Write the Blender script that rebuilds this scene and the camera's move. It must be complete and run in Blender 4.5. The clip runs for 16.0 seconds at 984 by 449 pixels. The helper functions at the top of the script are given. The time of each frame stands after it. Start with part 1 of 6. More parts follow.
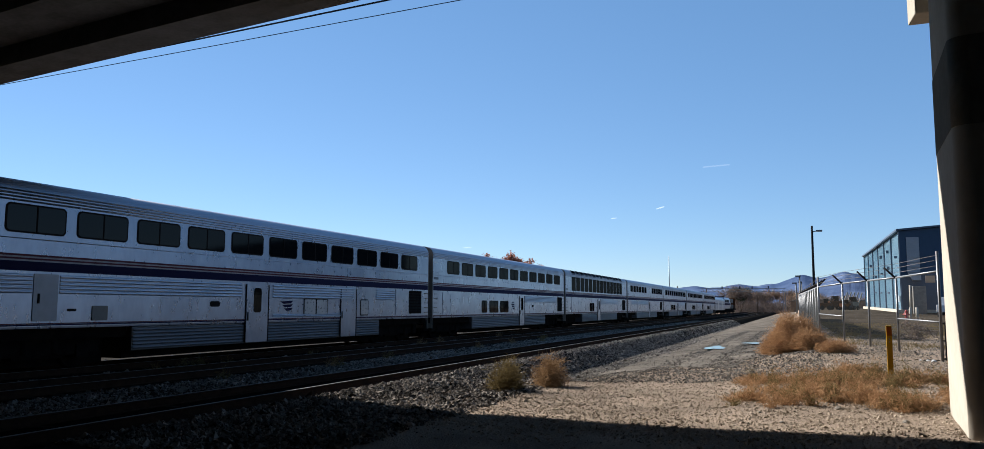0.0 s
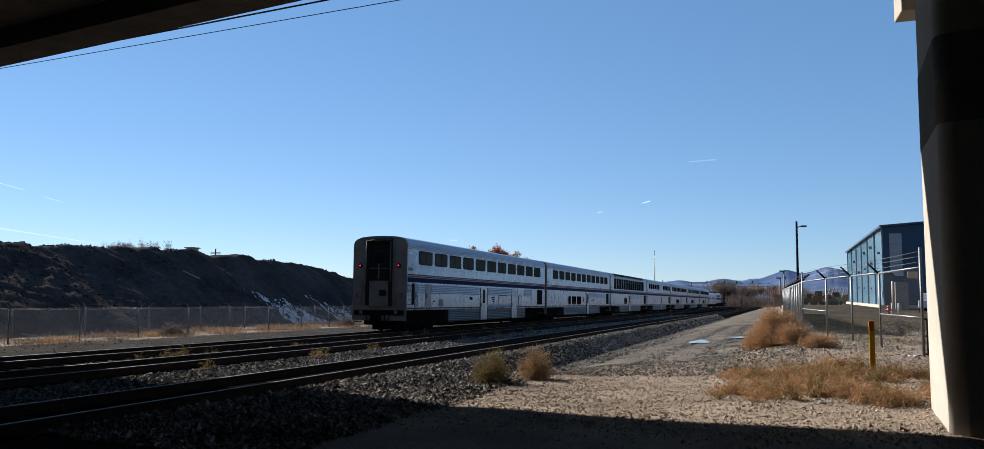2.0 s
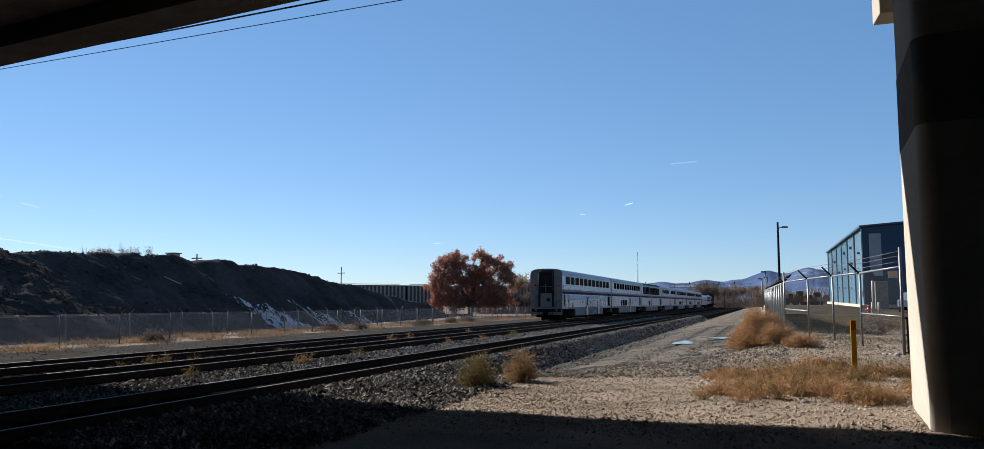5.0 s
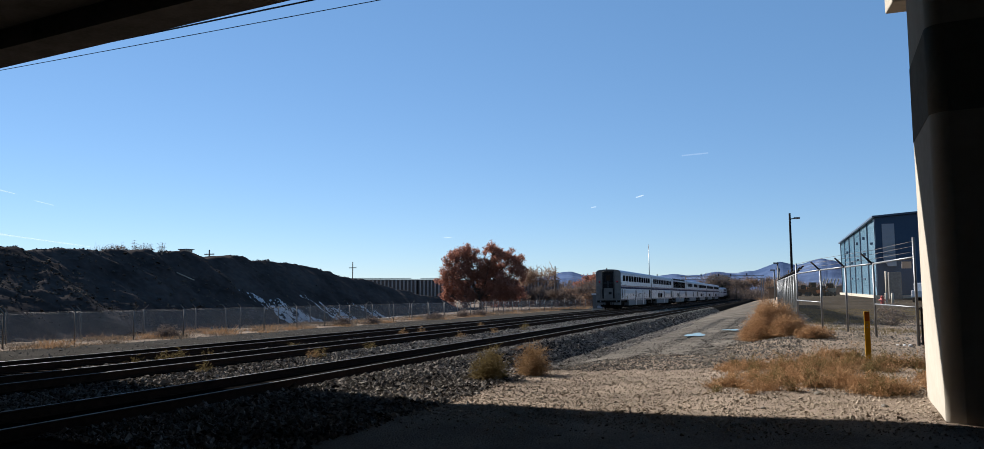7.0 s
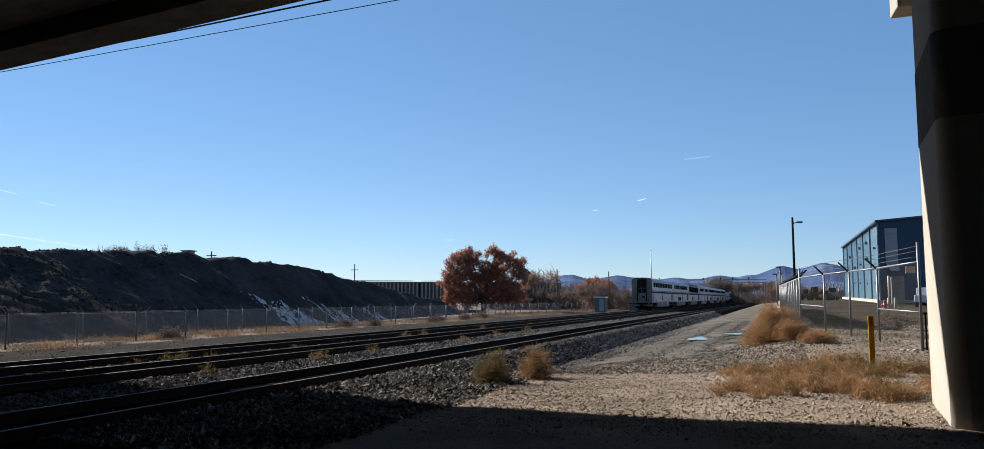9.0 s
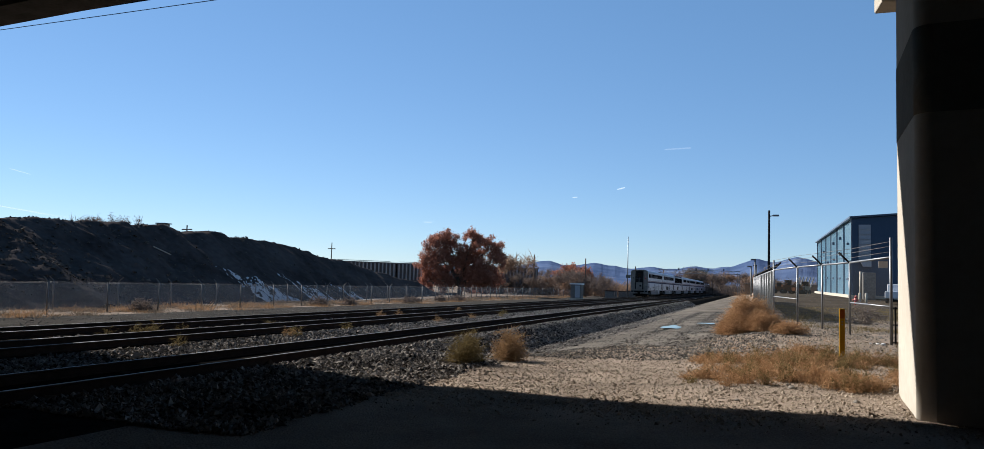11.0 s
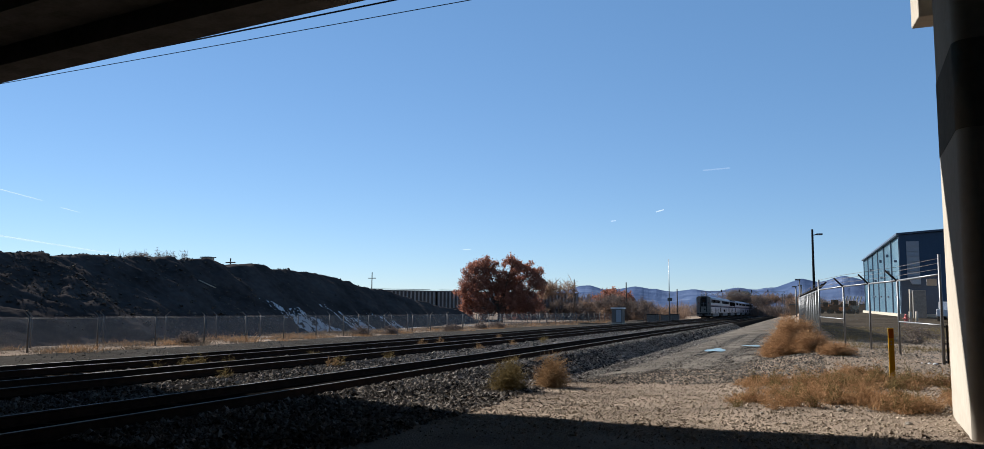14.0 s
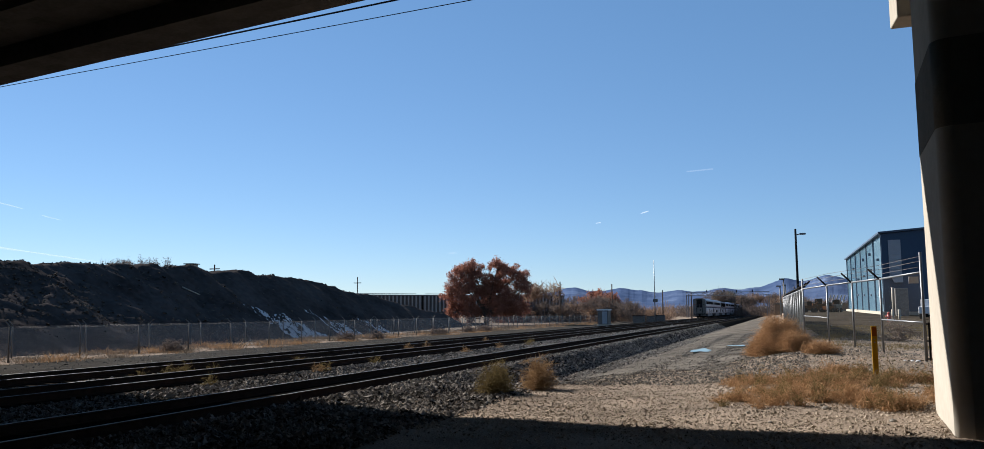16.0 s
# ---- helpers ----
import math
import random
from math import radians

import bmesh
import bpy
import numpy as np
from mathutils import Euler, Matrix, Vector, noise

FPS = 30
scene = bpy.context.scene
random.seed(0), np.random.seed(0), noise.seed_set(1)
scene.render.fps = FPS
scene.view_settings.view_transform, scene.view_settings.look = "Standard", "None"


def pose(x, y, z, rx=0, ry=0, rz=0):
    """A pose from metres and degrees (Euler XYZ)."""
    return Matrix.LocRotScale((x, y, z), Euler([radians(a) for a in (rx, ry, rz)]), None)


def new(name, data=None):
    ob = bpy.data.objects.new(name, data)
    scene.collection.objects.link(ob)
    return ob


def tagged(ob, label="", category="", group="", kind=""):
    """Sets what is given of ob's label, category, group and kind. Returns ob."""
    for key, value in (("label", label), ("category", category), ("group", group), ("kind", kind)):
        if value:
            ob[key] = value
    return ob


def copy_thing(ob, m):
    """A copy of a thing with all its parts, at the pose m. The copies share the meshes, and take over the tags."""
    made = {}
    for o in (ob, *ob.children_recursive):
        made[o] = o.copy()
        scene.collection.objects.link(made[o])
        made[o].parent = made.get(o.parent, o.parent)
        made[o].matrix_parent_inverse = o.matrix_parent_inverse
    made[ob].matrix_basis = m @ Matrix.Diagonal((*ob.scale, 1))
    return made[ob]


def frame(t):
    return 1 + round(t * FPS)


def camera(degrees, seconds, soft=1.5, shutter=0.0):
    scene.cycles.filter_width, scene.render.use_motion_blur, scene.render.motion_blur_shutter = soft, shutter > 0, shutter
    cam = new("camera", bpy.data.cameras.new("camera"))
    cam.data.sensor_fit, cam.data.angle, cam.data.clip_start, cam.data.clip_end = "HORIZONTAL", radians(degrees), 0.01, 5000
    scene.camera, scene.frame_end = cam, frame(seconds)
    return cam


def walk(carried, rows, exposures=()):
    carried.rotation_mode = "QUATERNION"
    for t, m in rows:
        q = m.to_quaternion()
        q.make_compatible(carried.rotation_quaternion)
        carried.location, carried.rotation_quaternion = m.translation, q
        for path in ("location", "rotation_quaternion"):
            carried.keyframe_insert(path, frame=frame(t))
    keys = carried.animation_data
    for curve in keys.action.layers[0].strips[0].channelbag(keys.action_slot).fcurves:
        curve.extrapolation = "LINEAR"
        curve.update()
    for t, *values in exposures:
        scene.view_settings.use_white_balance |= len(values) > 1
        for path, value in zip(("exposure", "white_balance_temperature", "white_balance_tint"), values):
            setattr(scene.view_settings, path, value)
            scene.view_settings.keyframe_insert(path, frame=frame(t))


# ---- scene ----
cam = camera(63.10, 16.0, soft=0.6)
PATH = [  # seconds, x, y, z, rx, ry, rz
    (0.0, 0.047, 0.008, 1.696, 95.877, -0.167, 20.800),
    (0.5, 0.035, 0.011, 1.705, 96.103, -0.596, 20.187),
    (1.0, 0.042, 0.014, 1.694, 95.663, -0.747, 20.483),
    (1.5, 0.029, 0.021, 1.699, 95.300, -0.391, 20.302),
    (2.0, 0.036, 0.029, 1.696, 95.367, -0.560, 19.793),
    (2.5, 0.030, 0.028, 1.711, 95.395, -0.221, 19.152),
    (3.0, 0.035, 0.021, 1.704, 95.306, -0.156, 18.674),
    (3.5, 0.042, 0.016, 1.696, 95.916, -0.125, 18.489),
    (6.0, -0.003, -0.001, 1.693, 95.243, 0.018, 19.056),
    (6.5, 0.007, 0.011, 1.693, 95.091, -0.165, 19.600),
    (7.0, 0.007, 0.005, 1.698, 95.131, 0.388, 19.434),
    (7.5, -0.004, -0.004, 1.704, 95.436, 0.245, 19.146),
    (8.0, -0.014, -0.014, 1.718, 95.391, 0.337, 19.426),
    (10.5, -0.052, 0.025, 1.657, 95.108, -0.540, 18.999),
    (11.0, -0.042, 0.061, 1.650, 94.196, -1.707, 17.885),
    (11.5, -0.028, 0.040, 1.650, 94.083, -2.148, 18.202),
    (12.0, -0.053, 0.008, 1.648, 93.781, -2.111, 17.562),
    (12.5, -0.036, -0.002, 1.655, 95.115, -2.245, 19.591),
    (13.0, -0.022, -0.019, 1.662, 95.373, -1.933, 21.096),
    (13.5, -0.012, -0.063, 1.653, 95.779, -1.201, 20.466),
    (14.0, -0.014, -0.042, 1.658, 96.015, -0.511, 20.740),
    (14.5, -0.011, -0.085, 1.656, 96.201, -0.688, 20.311),
    (15.0, 0.004, -0.072, 1.661, 96.436, -0.265, 20.230),
    (15.5, -0.001, -0.083, 1.662, 96.298, 0.071, 20.309),
    (16.0, -0.010, -0.029, 1.656, 96.246, 0.230, 19.765),
]
walk(cam, [(r[0], pose(*r[1:])) for r in PATH], [(0.0, 1.48, 5850, 11), (0.7, 1.46, 5850, 11), (2.5, 1.37, 5850, 11), (12.5, 1.37, 5850, 11), (14.0, 1.33, 5850, 11), (16.0, 1.33, 5850, 11)])

# ---- world, sun ----
SUN_AZ, SUN_EL = radians(-62.3), radians(29.5)  # azimuth from the track's direction, to the right
SUN_FROM = Vector((math.sin(SUN_AZ) * math.cos(SUN_EL), math.cos(SUN_AZ) * math.cos(SUN_EL), math.sin(SUN_EL)))
world = bpy.data.worlds.new("world")
scene.world = world
world.use_nodes = True
sky = world.node_tree.nodes.new("ShaderNodeTexSky")
sky.sky_type, sky.sun_disc = "NISHITA", False
sky.sun_elevation, sky.sun_rotation = SUN_EL, SUN_AZ
sky.altitude, sky.air_density, sky.dust_density, sky.ozone_density = 1500, 1.0, 0.0, 1.6
bg = world.node_tree.nodes["Background"]
bg.inputs["Strength"].default_value = 0.05
even = world.node_tree.nodes.new("ShaderNodeMix")  # a little even blue over the whole sky softens its gradient
even.data_type = "RGBA"
even.inputs["Factor"].default_value = 0.46
even.inputs["B"].default_value = (1.0, 2.35, 4.05, 1)
world.node_tree.links.new(sky.outputs[0], even.inputs["A"])
world.node_tree.links.new(even.outputs["Result"], bg.inputs["Color"])
sun = new("sun", bpy.data.lights.new("sun", "SUN"))
sun.data.energy, sun.data.angle, sun.data.color = 5.0, radians(0.53), (1.0, 0.90, 0.76)
sun.rotation_euler = (-SUN_FROM).to_track_quat("-Z", "Y").to_euler()


# ---- materials ----
def surf(name, a, b, scale=2.0, rough=0.85, metal=0.0, bump=0.25, bscale=40.0, spread=0.35, fine=9.0, spec=0.0, vary=0.0, squash=(1, 1, 1), island=0.0, skew=0.0):
    """Two colours mixed by broad patches, with finer grain on top and a fine relief."""
    m = bpy.data.materials.new(name)
    m.use_nodes = True
    n, l = m.node_tree.nodes, m.node_tree.links
    p = n["Principled BSDF"]
    p.inputs["Metallic"].default_value = metal
    p.inputs["Specular IOR Level"].default_value = spec
    co = n.new("ShaderNodeTexCoord")
    mp = n.new("ShaderNodeMapping")
    mp.inputs["Scale"].default_value = squash
    l.new(co.outputs["Object"], mp.inputs["Vector"])
    n1, n2, n3 = (n.new("ShaderNodeTexNoise") for _ in range(3))
    for node, sc, de in ((n1, scale, 3), (n2, scale * fine, 4), (n3, bscale, 3)):
        node.inputs["Scale"].default_value, node.inputs["Detail"].default_value = sc, de
        l.new(mp.outputs[0], node.inputs["Vector"])
    add = n.new("ShaderNodeMath")
    add.operation = "MULTIPLY_ADD"
    l.new(n2.outputs["Fac"], add.inputs[0])
    add.inputs[1].default_value = 0.6
    l.new(n1.outputs["Fac"], add.inputs[2])
    last = add
    if vary or island:
        inf = n.new("ShaderNodeObjectInfo" if vary else "ShaderNodeNewGeometry")
        v = n.new("ShaderNodeMath")
        v.operation = "MULTIPLY_ADD"
        l.new(inf.outputs["Random" if vary else "Random Per Island"], v.inputs[0])
        v.inputs[1].default_value = vary or island
        l.new(add.outputs[0], v.inputs[2])
        last = v
    mid = 0.8 + (vary + island) / 2 + skew
    rg = n.new("ShaderNodeMapRange")
    rg.inputs["From Min"].default_value, rg.inputs["From Max"].default_value = mid - spread - (vary + island) / 2, mid + spread + (vary + island) / 2
    l.new(last.outputs[0], rg.inputs["Value"])
    mix = n.new("ShaderNodeMix")
    mix.data_type = "RGBA"
    mix.inputs["A"].default_value, mix.inputs["B"].default_value = (*a, 1), (*b, 1)
    l.new(rg.outputs[0], mix.inputs["Factor"])
    l.new(mix.outputs["Result"], p.inputs["Base Color"])
    rr = n.new("ShaderNodeMapRange")
    rr.inputs["To Min"].default_value, rr.inputs["To Max"].default_value = max(rough - 0.1, 0.02), min(rough + 0.1, 1)
    l.new(n2.outputs["Fac"], rr.inputs["Value"])
    l.new(rr.outputs[0], p.inputs["Roughness"])
    if bump:
        bu = n.new("ShaderNodeBump")
        bu.inputs["Strength"].default_value, bu.inputs["Distance"].default_value = bump, 0.03
        l.new(n3.outputs["Fac"], bu.inputs["Height"])
        l.new(bu.outputs[0], p.inputs["Normal"])
    return m


def plain(name, c, rough=0.5, metal=0.0, emit=0.0, spec=0.5):
    m = bpy.data.materials.new(name)
    m.use_nodes = True
    p = m.node_tree.nodes["Principled BSDF"]
    p.inputs["Base Color"].default_value = (*c, 1)
    p.inputs["Roughness"].default_value, p.inputs["Metallic"].default_value = rough, metal
    p.inputs["Specular IOR Level"].default_value = spec
    if emit:
        p.inputs["Emission Color"].default_value = (*c, 1)
        p.inputs["Emission Strength"].default_value = emit
    return m


def leafy(m, share=0.4):
    """Thin leaves and stalks let some light through."""
    n, l = m.node_tree.nodes, m.node_tree.links
    p = n["Principled BSDF"]
    tl, mx = n.new("ShaderNodeBsdfTranslucent"), n.new("ShaderNodeMixShader")
    l.new(p.inputs["Base Color"].links[0].from_socket, tl.inputs["Color"])
    mx.inputs[0].default_value = share
    l.new(p.outputs[0], mx.inputs[1])
    l.new(tl.outputs[0], mx.inputs[2])
    l.new(mx.outputs[0], n["Material Output"].inputs["Surface"])
    return m


def wire_mesh(name, c, cover):
    """Woven wire, far too fine to see singly: a share of it lets the view through."""
    m = surf(name, c, tuple(v * 0.75 for v in c), 3.0, 0.5, 0.3, 0)
    n, l = m.node_tree.nodes, m.node_tree.links
    tr, mx, no, co = n.new("ShaderNodeBsdfTransparent"), n.new("ShaderNodeMixShader"), n.new("ShaderNodeTexNoise"), n.new("ShaderNodeTexCoord")
    l.new(co.outputs["Object"], no.inputs["Vector"])
    no.inputs["Scale"].default_value = 1.5
    rg = n.new("ShaderNodeMapRange")
    rg.inputs["To Min"].default_value, rg.inputs["To Max"].default_value = cover * 0.6, cover * 1.4
    l.new(no.outputs["Fac"], rg.inputs["Value"])
    l.new(rg.outputs[0], mx.inputs[0])
    l.new(tr.outputs[0], mx.inputs[1])
    l.new(n["Principled BSDF"].outputs[0], mx.inputs[2])
    l.new(mx.outputs[0], n["Material Output"].inputs["Surface"])
    return m


M_DIRT = surf("dirt_gravel", (0.095, 0.074, 0.058), (0.31, 0.247, 0.190), 0.5, 0.95, 0, 1.0, 34, 0.34, 56)
M_PEBBLE = surf("pebbles", (0.13, 0.104, 0.080), (0.45, 0.375, 0.290), 0.6, 0.9, 0, 0.2, 60, island=0.8)
M_BALLAST = surf("ballast_stone", (0.018, 0.016, 0.015), (0.36, 0.325, 0.285), 0.6, 0.9, 0, 0.2, 80, 0.26, island=0.9, skew=0.2)
# near black: the shade in gaps between stones is put into the bed
M_BEDBALLAST = surf("shaded_ballast_bed", (0.006, 0.006, 0.005), (0.022, 0.020, 0.018), 3.0, 0.95, 0, 1.0, 14, 0.3)
# near-black strip that lies between the rails of each track
M_BLACKBED = surf("black_track_bed", (0.003, 0.003, 0.003), (0.009, 0.008, 0.007), 1.2, 0.9, 0, 0.8, 16)
M_TIE = surf("creosoted_tie", (0.012, 0.010, 0.008), (0.034, 0.028, 0.023), 4.0, 0.85, 0, 0.5, 30, vary=0.5, squash=(0.3, 3, 3))
M_RAIL = surf("rusty_rail", (0.025, 0.015, 0.011), (0.050, 0.030, 0.021), 6, 0.75, 0.2, 0.2, 90)
M_RAILHEAD = surf("polished_rail_head", (0.096, 0.093, 0.090), (0.156, 0.150, 0.144), 5, 0.5, 0.0, 0.05, 60, spec=0.1)
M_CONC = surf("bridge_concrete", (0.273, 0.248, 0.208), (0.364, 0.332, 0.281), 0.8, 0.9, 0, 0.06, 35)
# bridge concrete darkened: the shade under the deck is put into its colour
M_CONCSHADE = surf("shaded_girder_concrete", (0.070, 0.064, 0.058), (0.140, 0.128, 0.116), 0.7, 0.9, 0, 0.25, 30)
M_PATCH = surf("dark_overpaint", (0.11, 0.105, 0.09), (0.165, 0.155, 0.135), 0.9, 0.85, 0, 0.4, 12)
M_STEEL = surf("stainless_steel", (0.207, 0.241, 0.322), (0.340, 0.391, 0.501), 0.7, 0.3, 0.8, 0.3, 0.9, 0.35, 7, squash=(1, 1.2, 0.5), spec=0.4)
M_STEELDARK = surf("dull_steel_door", (0.15, 0.16, 0.185), (0.22, 0.235, 0.27), 0.7, 0.4, 0.7, 0.15, 2.0, 0.35, 7, spec=0.4)
M_BLIND = surf("silvered_window_blind", (0.25, 0.27, 0.31), (0.36, 0.385, 0.43), 1.0, 0.3, 0.5, 0.05, 8, spec=0.4)
M_PINK = plain("pale_pink_stripe", (0.27, 0.235, 0.26), 0.5, spec=0.2)
M_FLUTE = surf("fluted_steel", (0.33, 0.36, 0.43), (0.45, 0.48, 0.55), 0.6, 0.42, 0.85, 0.03, 2.0, squash=(1, 0.6, 1), spec=0.5)
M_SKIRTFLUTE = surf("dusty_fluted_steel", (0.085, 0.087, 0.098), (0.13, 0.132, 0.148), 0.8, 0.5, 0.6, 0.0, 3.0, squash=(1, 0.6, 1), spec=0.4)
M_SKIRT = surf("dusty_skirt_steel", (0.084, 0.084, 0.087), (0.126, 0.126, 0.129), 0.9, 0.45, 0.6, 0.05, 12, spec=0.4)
M_ROOF = surf("steel_roof", (0.26, 0.29, 0.36), (0.38, 0.41, 0.48), 0.5, 0.45, 0.8, 0.1, 4, squash=(1, 0.3, 1), spec=0.4)
M_ENDDIRT = surf("grimy_end_steel", (0.125, 0.113, 0.100), (0.235, 0.214, 0.190), 1.2, 0.7, 0.2, 0.15, 18)
M_BLACK = surf("black_rubber", (0.012, 0.012, 0.013), (0.025, 0.024, 0.024), 5, 0.7, 0, 0.2, 40)
M_UNDER = surf("under_gear_black", (0.006, 0.005, 0.005), (0.018, 0.015, 0.013), 3, 0.8, 0.1, 0.3, 25)
M_GLASS = plain("tinted_glass", (0.006, 0.007, 0.008), 0.5)
_n, _l = M_GLASS.node_tree.nodes, M_GLASS.node_tree.links
_df, _gl, _mx = _n.new("ShaderNodeBsdfDiffuse"), _n.new("ShaderNodeBsdfGlossy"), _n.new("ShaderNodeMixShader")
_df.inputs["Color"].default_value = (0.004, 0.005, 0.006, 1)
_gl.inputs["Roughness"].default_value = 0.06
_mx.inputs[0].default_value = 0.022
_l.new(_df.outputs[0], _mx.inputs[1]), _l.new(_gl.outputs[0], _mx.inputs[2])
_l.new(_mx.outputs[0], _n["Material Output"].inputs["Surface"])
M_BLUE = plain("blue_stripe", (0.013, 0.013, 0.046), 0.7, spec=0.05)
M_RED = plain("red_stripe", (0.075, 0.02, 0.03), 0.6, spec=0.1)
M_WHITE = surf("white_paint", (0.496, 0.504, 0.512), (0.608, 0.616, 0.624), 1.5, 0.45, 0, 0.05, 30, spec=0.4)
M_TAIL = plain("red_marker_light", (1.0, 0.02, 0.04), 0.3, 0, 0.8)
M_GALV = surf("galvanised_steel", (0.118, 0.121, 0.126), (0.181, 0.184, 0.189), 6, 0.45, 0.6, 0.1, 60, spec=0.4)
M_GALVDARK = surf("weathered_post", (0.09, 0.085, 0.08), (0.17, 0.16, 0.15), 6, 0.6, 0.4, 0.1, 60)
M_LINK = wire_mesh("chain_link", (0.22, 0.22, 0.215), 0.035)
M_LINKFAR = wire_mesh("chain_link_far", (0.28, 0.275, 0.265), 0.20)
M_SLAT = surf("grey_fence_slat", (0.070, 0.075, 0.074), (0.115, 0.120, 0.118), 2, 0.7, 0.1, 0.15, 20, squash=(1, 1, 0.2))
M_YELLOW = surf("yellow_marker", (0.252, 0.136, 0.008), (0.333, 0.192, 0.015), 3, 0.5, 0, 0.1, 40)
M_DRY = leafy(surf("dry_grass", (0.135, 0.080, 0.038), (0.40, 0.270, 0.150), 1.0, 0.8, 0, 0, 10, island=0.8), 0.2)
M_STRAW = leafy(surf("pale_straw", (0.085, 0.062, 0.042), (0.27, 0.215, 0.155), 0.5, 0.8, 0, 0, 10, island=0.8), 0.15)
M_TUMBLE = leafy(surf("tumbleweed", (0.185, 0.098, 0.045), (0.50, 0.32, 0.175), 1.3, 0.85, 0, 0, 10, island=0.7), 0.2)
M_SAGE = leafy(surf("olive_weed", (0.097, 0.076, 0.030), (0.218, 0.163, 0.079), 1.5, 0.85, 0, 0, 10, island=0.7), 0.2)
M_BARK = surf("bark", (0.055, 0.04, 0.03), (0.12, 0.09, 0.07), 3, 0.9, 0, 0.5, 20)
M_RUSSET = leafy(surf("russet_leaves", (0.135, 0.052, 0.036), (0.40, 0.195, 0.135), 0.5, 0.7, 0, 0, 10, island=0.8))
M_TWIG = leafy(surf("bare_twigs", (0.088, 0.069, 0.057), (0.210, 0.164, 0.139), 0.3, 0.9, 0, 0, 10, island=0.6), 0.25)
M_TAN = leafy(surf("tan_scrub", (0.160, 0.105, 0.071), (0.311, 0.214, 0.151), 0.3, 0.9, 0, 0, 10, island=0.6), 0.25)
M_EVERGREEN = leafy(surf("evergreen", (0.02, 0.035, 0.02), (0.05, 0.075, 0.045), 0.5, 0.8, 0, 0, 10, island=0.5))
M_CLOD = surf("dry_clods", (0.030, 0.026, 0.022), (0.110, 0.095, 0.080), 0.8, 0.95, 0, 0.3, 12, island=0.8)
# part of the bank's shade is put into this dark colour
M_MOUND = surf("shaded_spoil", (0.024, 0.0215, 0.021), (0.066, 0.058, 0.055), 0.25, 0.97, 0, 1.0, 3.0, 0.3, 8)
M_SNOW = surf("old_snow", (0.396, 0.408, 0.432), (0.492, 0.498, 0.510), 1.5, 0.7, 0, 0.3, 8)
M_BLUEWALL = surf("blue_metal_siding", (0.211, 0.328, 0.402), (0.272, 0.407, 0.489), 0.4, 0.5, 0.1, 0.08, 6, squash=(1, 1, 0.25), spec=0.4)
# front siding: the blue darkened to navy, its shade put into the colour
M_SHADEDWALL = surf("shaded_blue_siding", (0.040, 0.062, 0.098), (0.052, 0.078, 0.118), 0.4, 0.5, 0.1, 0.08, 6, squash=(1, 1, 0.25))
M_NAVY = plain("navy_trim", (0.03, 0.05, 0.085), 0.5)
M_GREYDOOR = surf("grey_louver", (0.242, 0.255, 0.276), (0.309, 0.323, 0.343), 1, 0.5, 0.2, 0.05, 20)
M_PLINTH = surf("pale_foundation", (0.328, 0.296, 0.239), (0.403, 0.365, 0.302), 1, 0.9, 0, 0.2, 30)
M_ORANGE = surf("orange_paint", (0.168, 0.044, 0.008), (0.208, 0.064, 0.012), 1, 0.5, 0, 0.05, 20)
# hopper ribs made paler than the sides: light on them put into colour
M_LITRIB = surf("lit_side_rib", (0.20, 0.185, 0.175), (0.30, 0.28, 0.265), 0.8, 0.75, 0.1, 0.1, 12)
M_RUST = surf("grimy_orange_paint", (0.050, 0.022, 0.012), (0.085, 0.040, 0.020), 1, 0.6, 0, 0.1, 20)
# hopper sides darkened, the shade between ribs put into the colour
M_HOPPER = surf("hopper_car_steel", (0.055, 0.050, 0.048), (0.095, 0.086, 0.080), 0.5, 0.75, 0.1, 0.15, 12)
M_PUDDLE = plain("puddle_water", (0.02, 0.02, 0.02), 0.03, 0, 0, 0.6)
# the haze of distance is put into the hills' and their snow's blue
M_HILL = surf("hazy_far_hills", (0.038, 0.060, 0.118), (0.075, 0.105, 0.180), 0.0035, 1.0, 0, 0, 0.01, 0.22, 5)
_n, _l = M_HILL.node_tree.nodes, M_HILL.node_tree.links  # thin snow lying in streaks
_co, _mp, _no, _rg, _mx = _n.new("ShaderNodeTexCoord"), _n.new("ShaderNodeMapping"), _n.new("ShaderNodeTexNoise"), _n.new("ShaderNodeMapRange"), _n.new("ShaderNodeMix")
_mp.inputs["Scale"].default_value = (1, 0.5, 1.5)
_no.inputs["Scale"].default_value, _no.inputs["Detail"].default_value = 0.0075, 6
_rg.inputs["From Min"].default_value, _rg.inputs["From Max"].default_value, _rg.inputs["To Max"].default_value = 0.58, 0.74, 0.24
_mx.data_type = "RGBA"
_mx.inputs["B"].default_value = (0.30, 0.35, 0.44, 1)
_l.new(_co.outputs["Object"], _mp.inputs["Vector"]), _l.new(_mp.outputs[0], _no.inputs["Vector"]), _l.new(_no.outputs["Fac"], _rg.inputs["Value"])
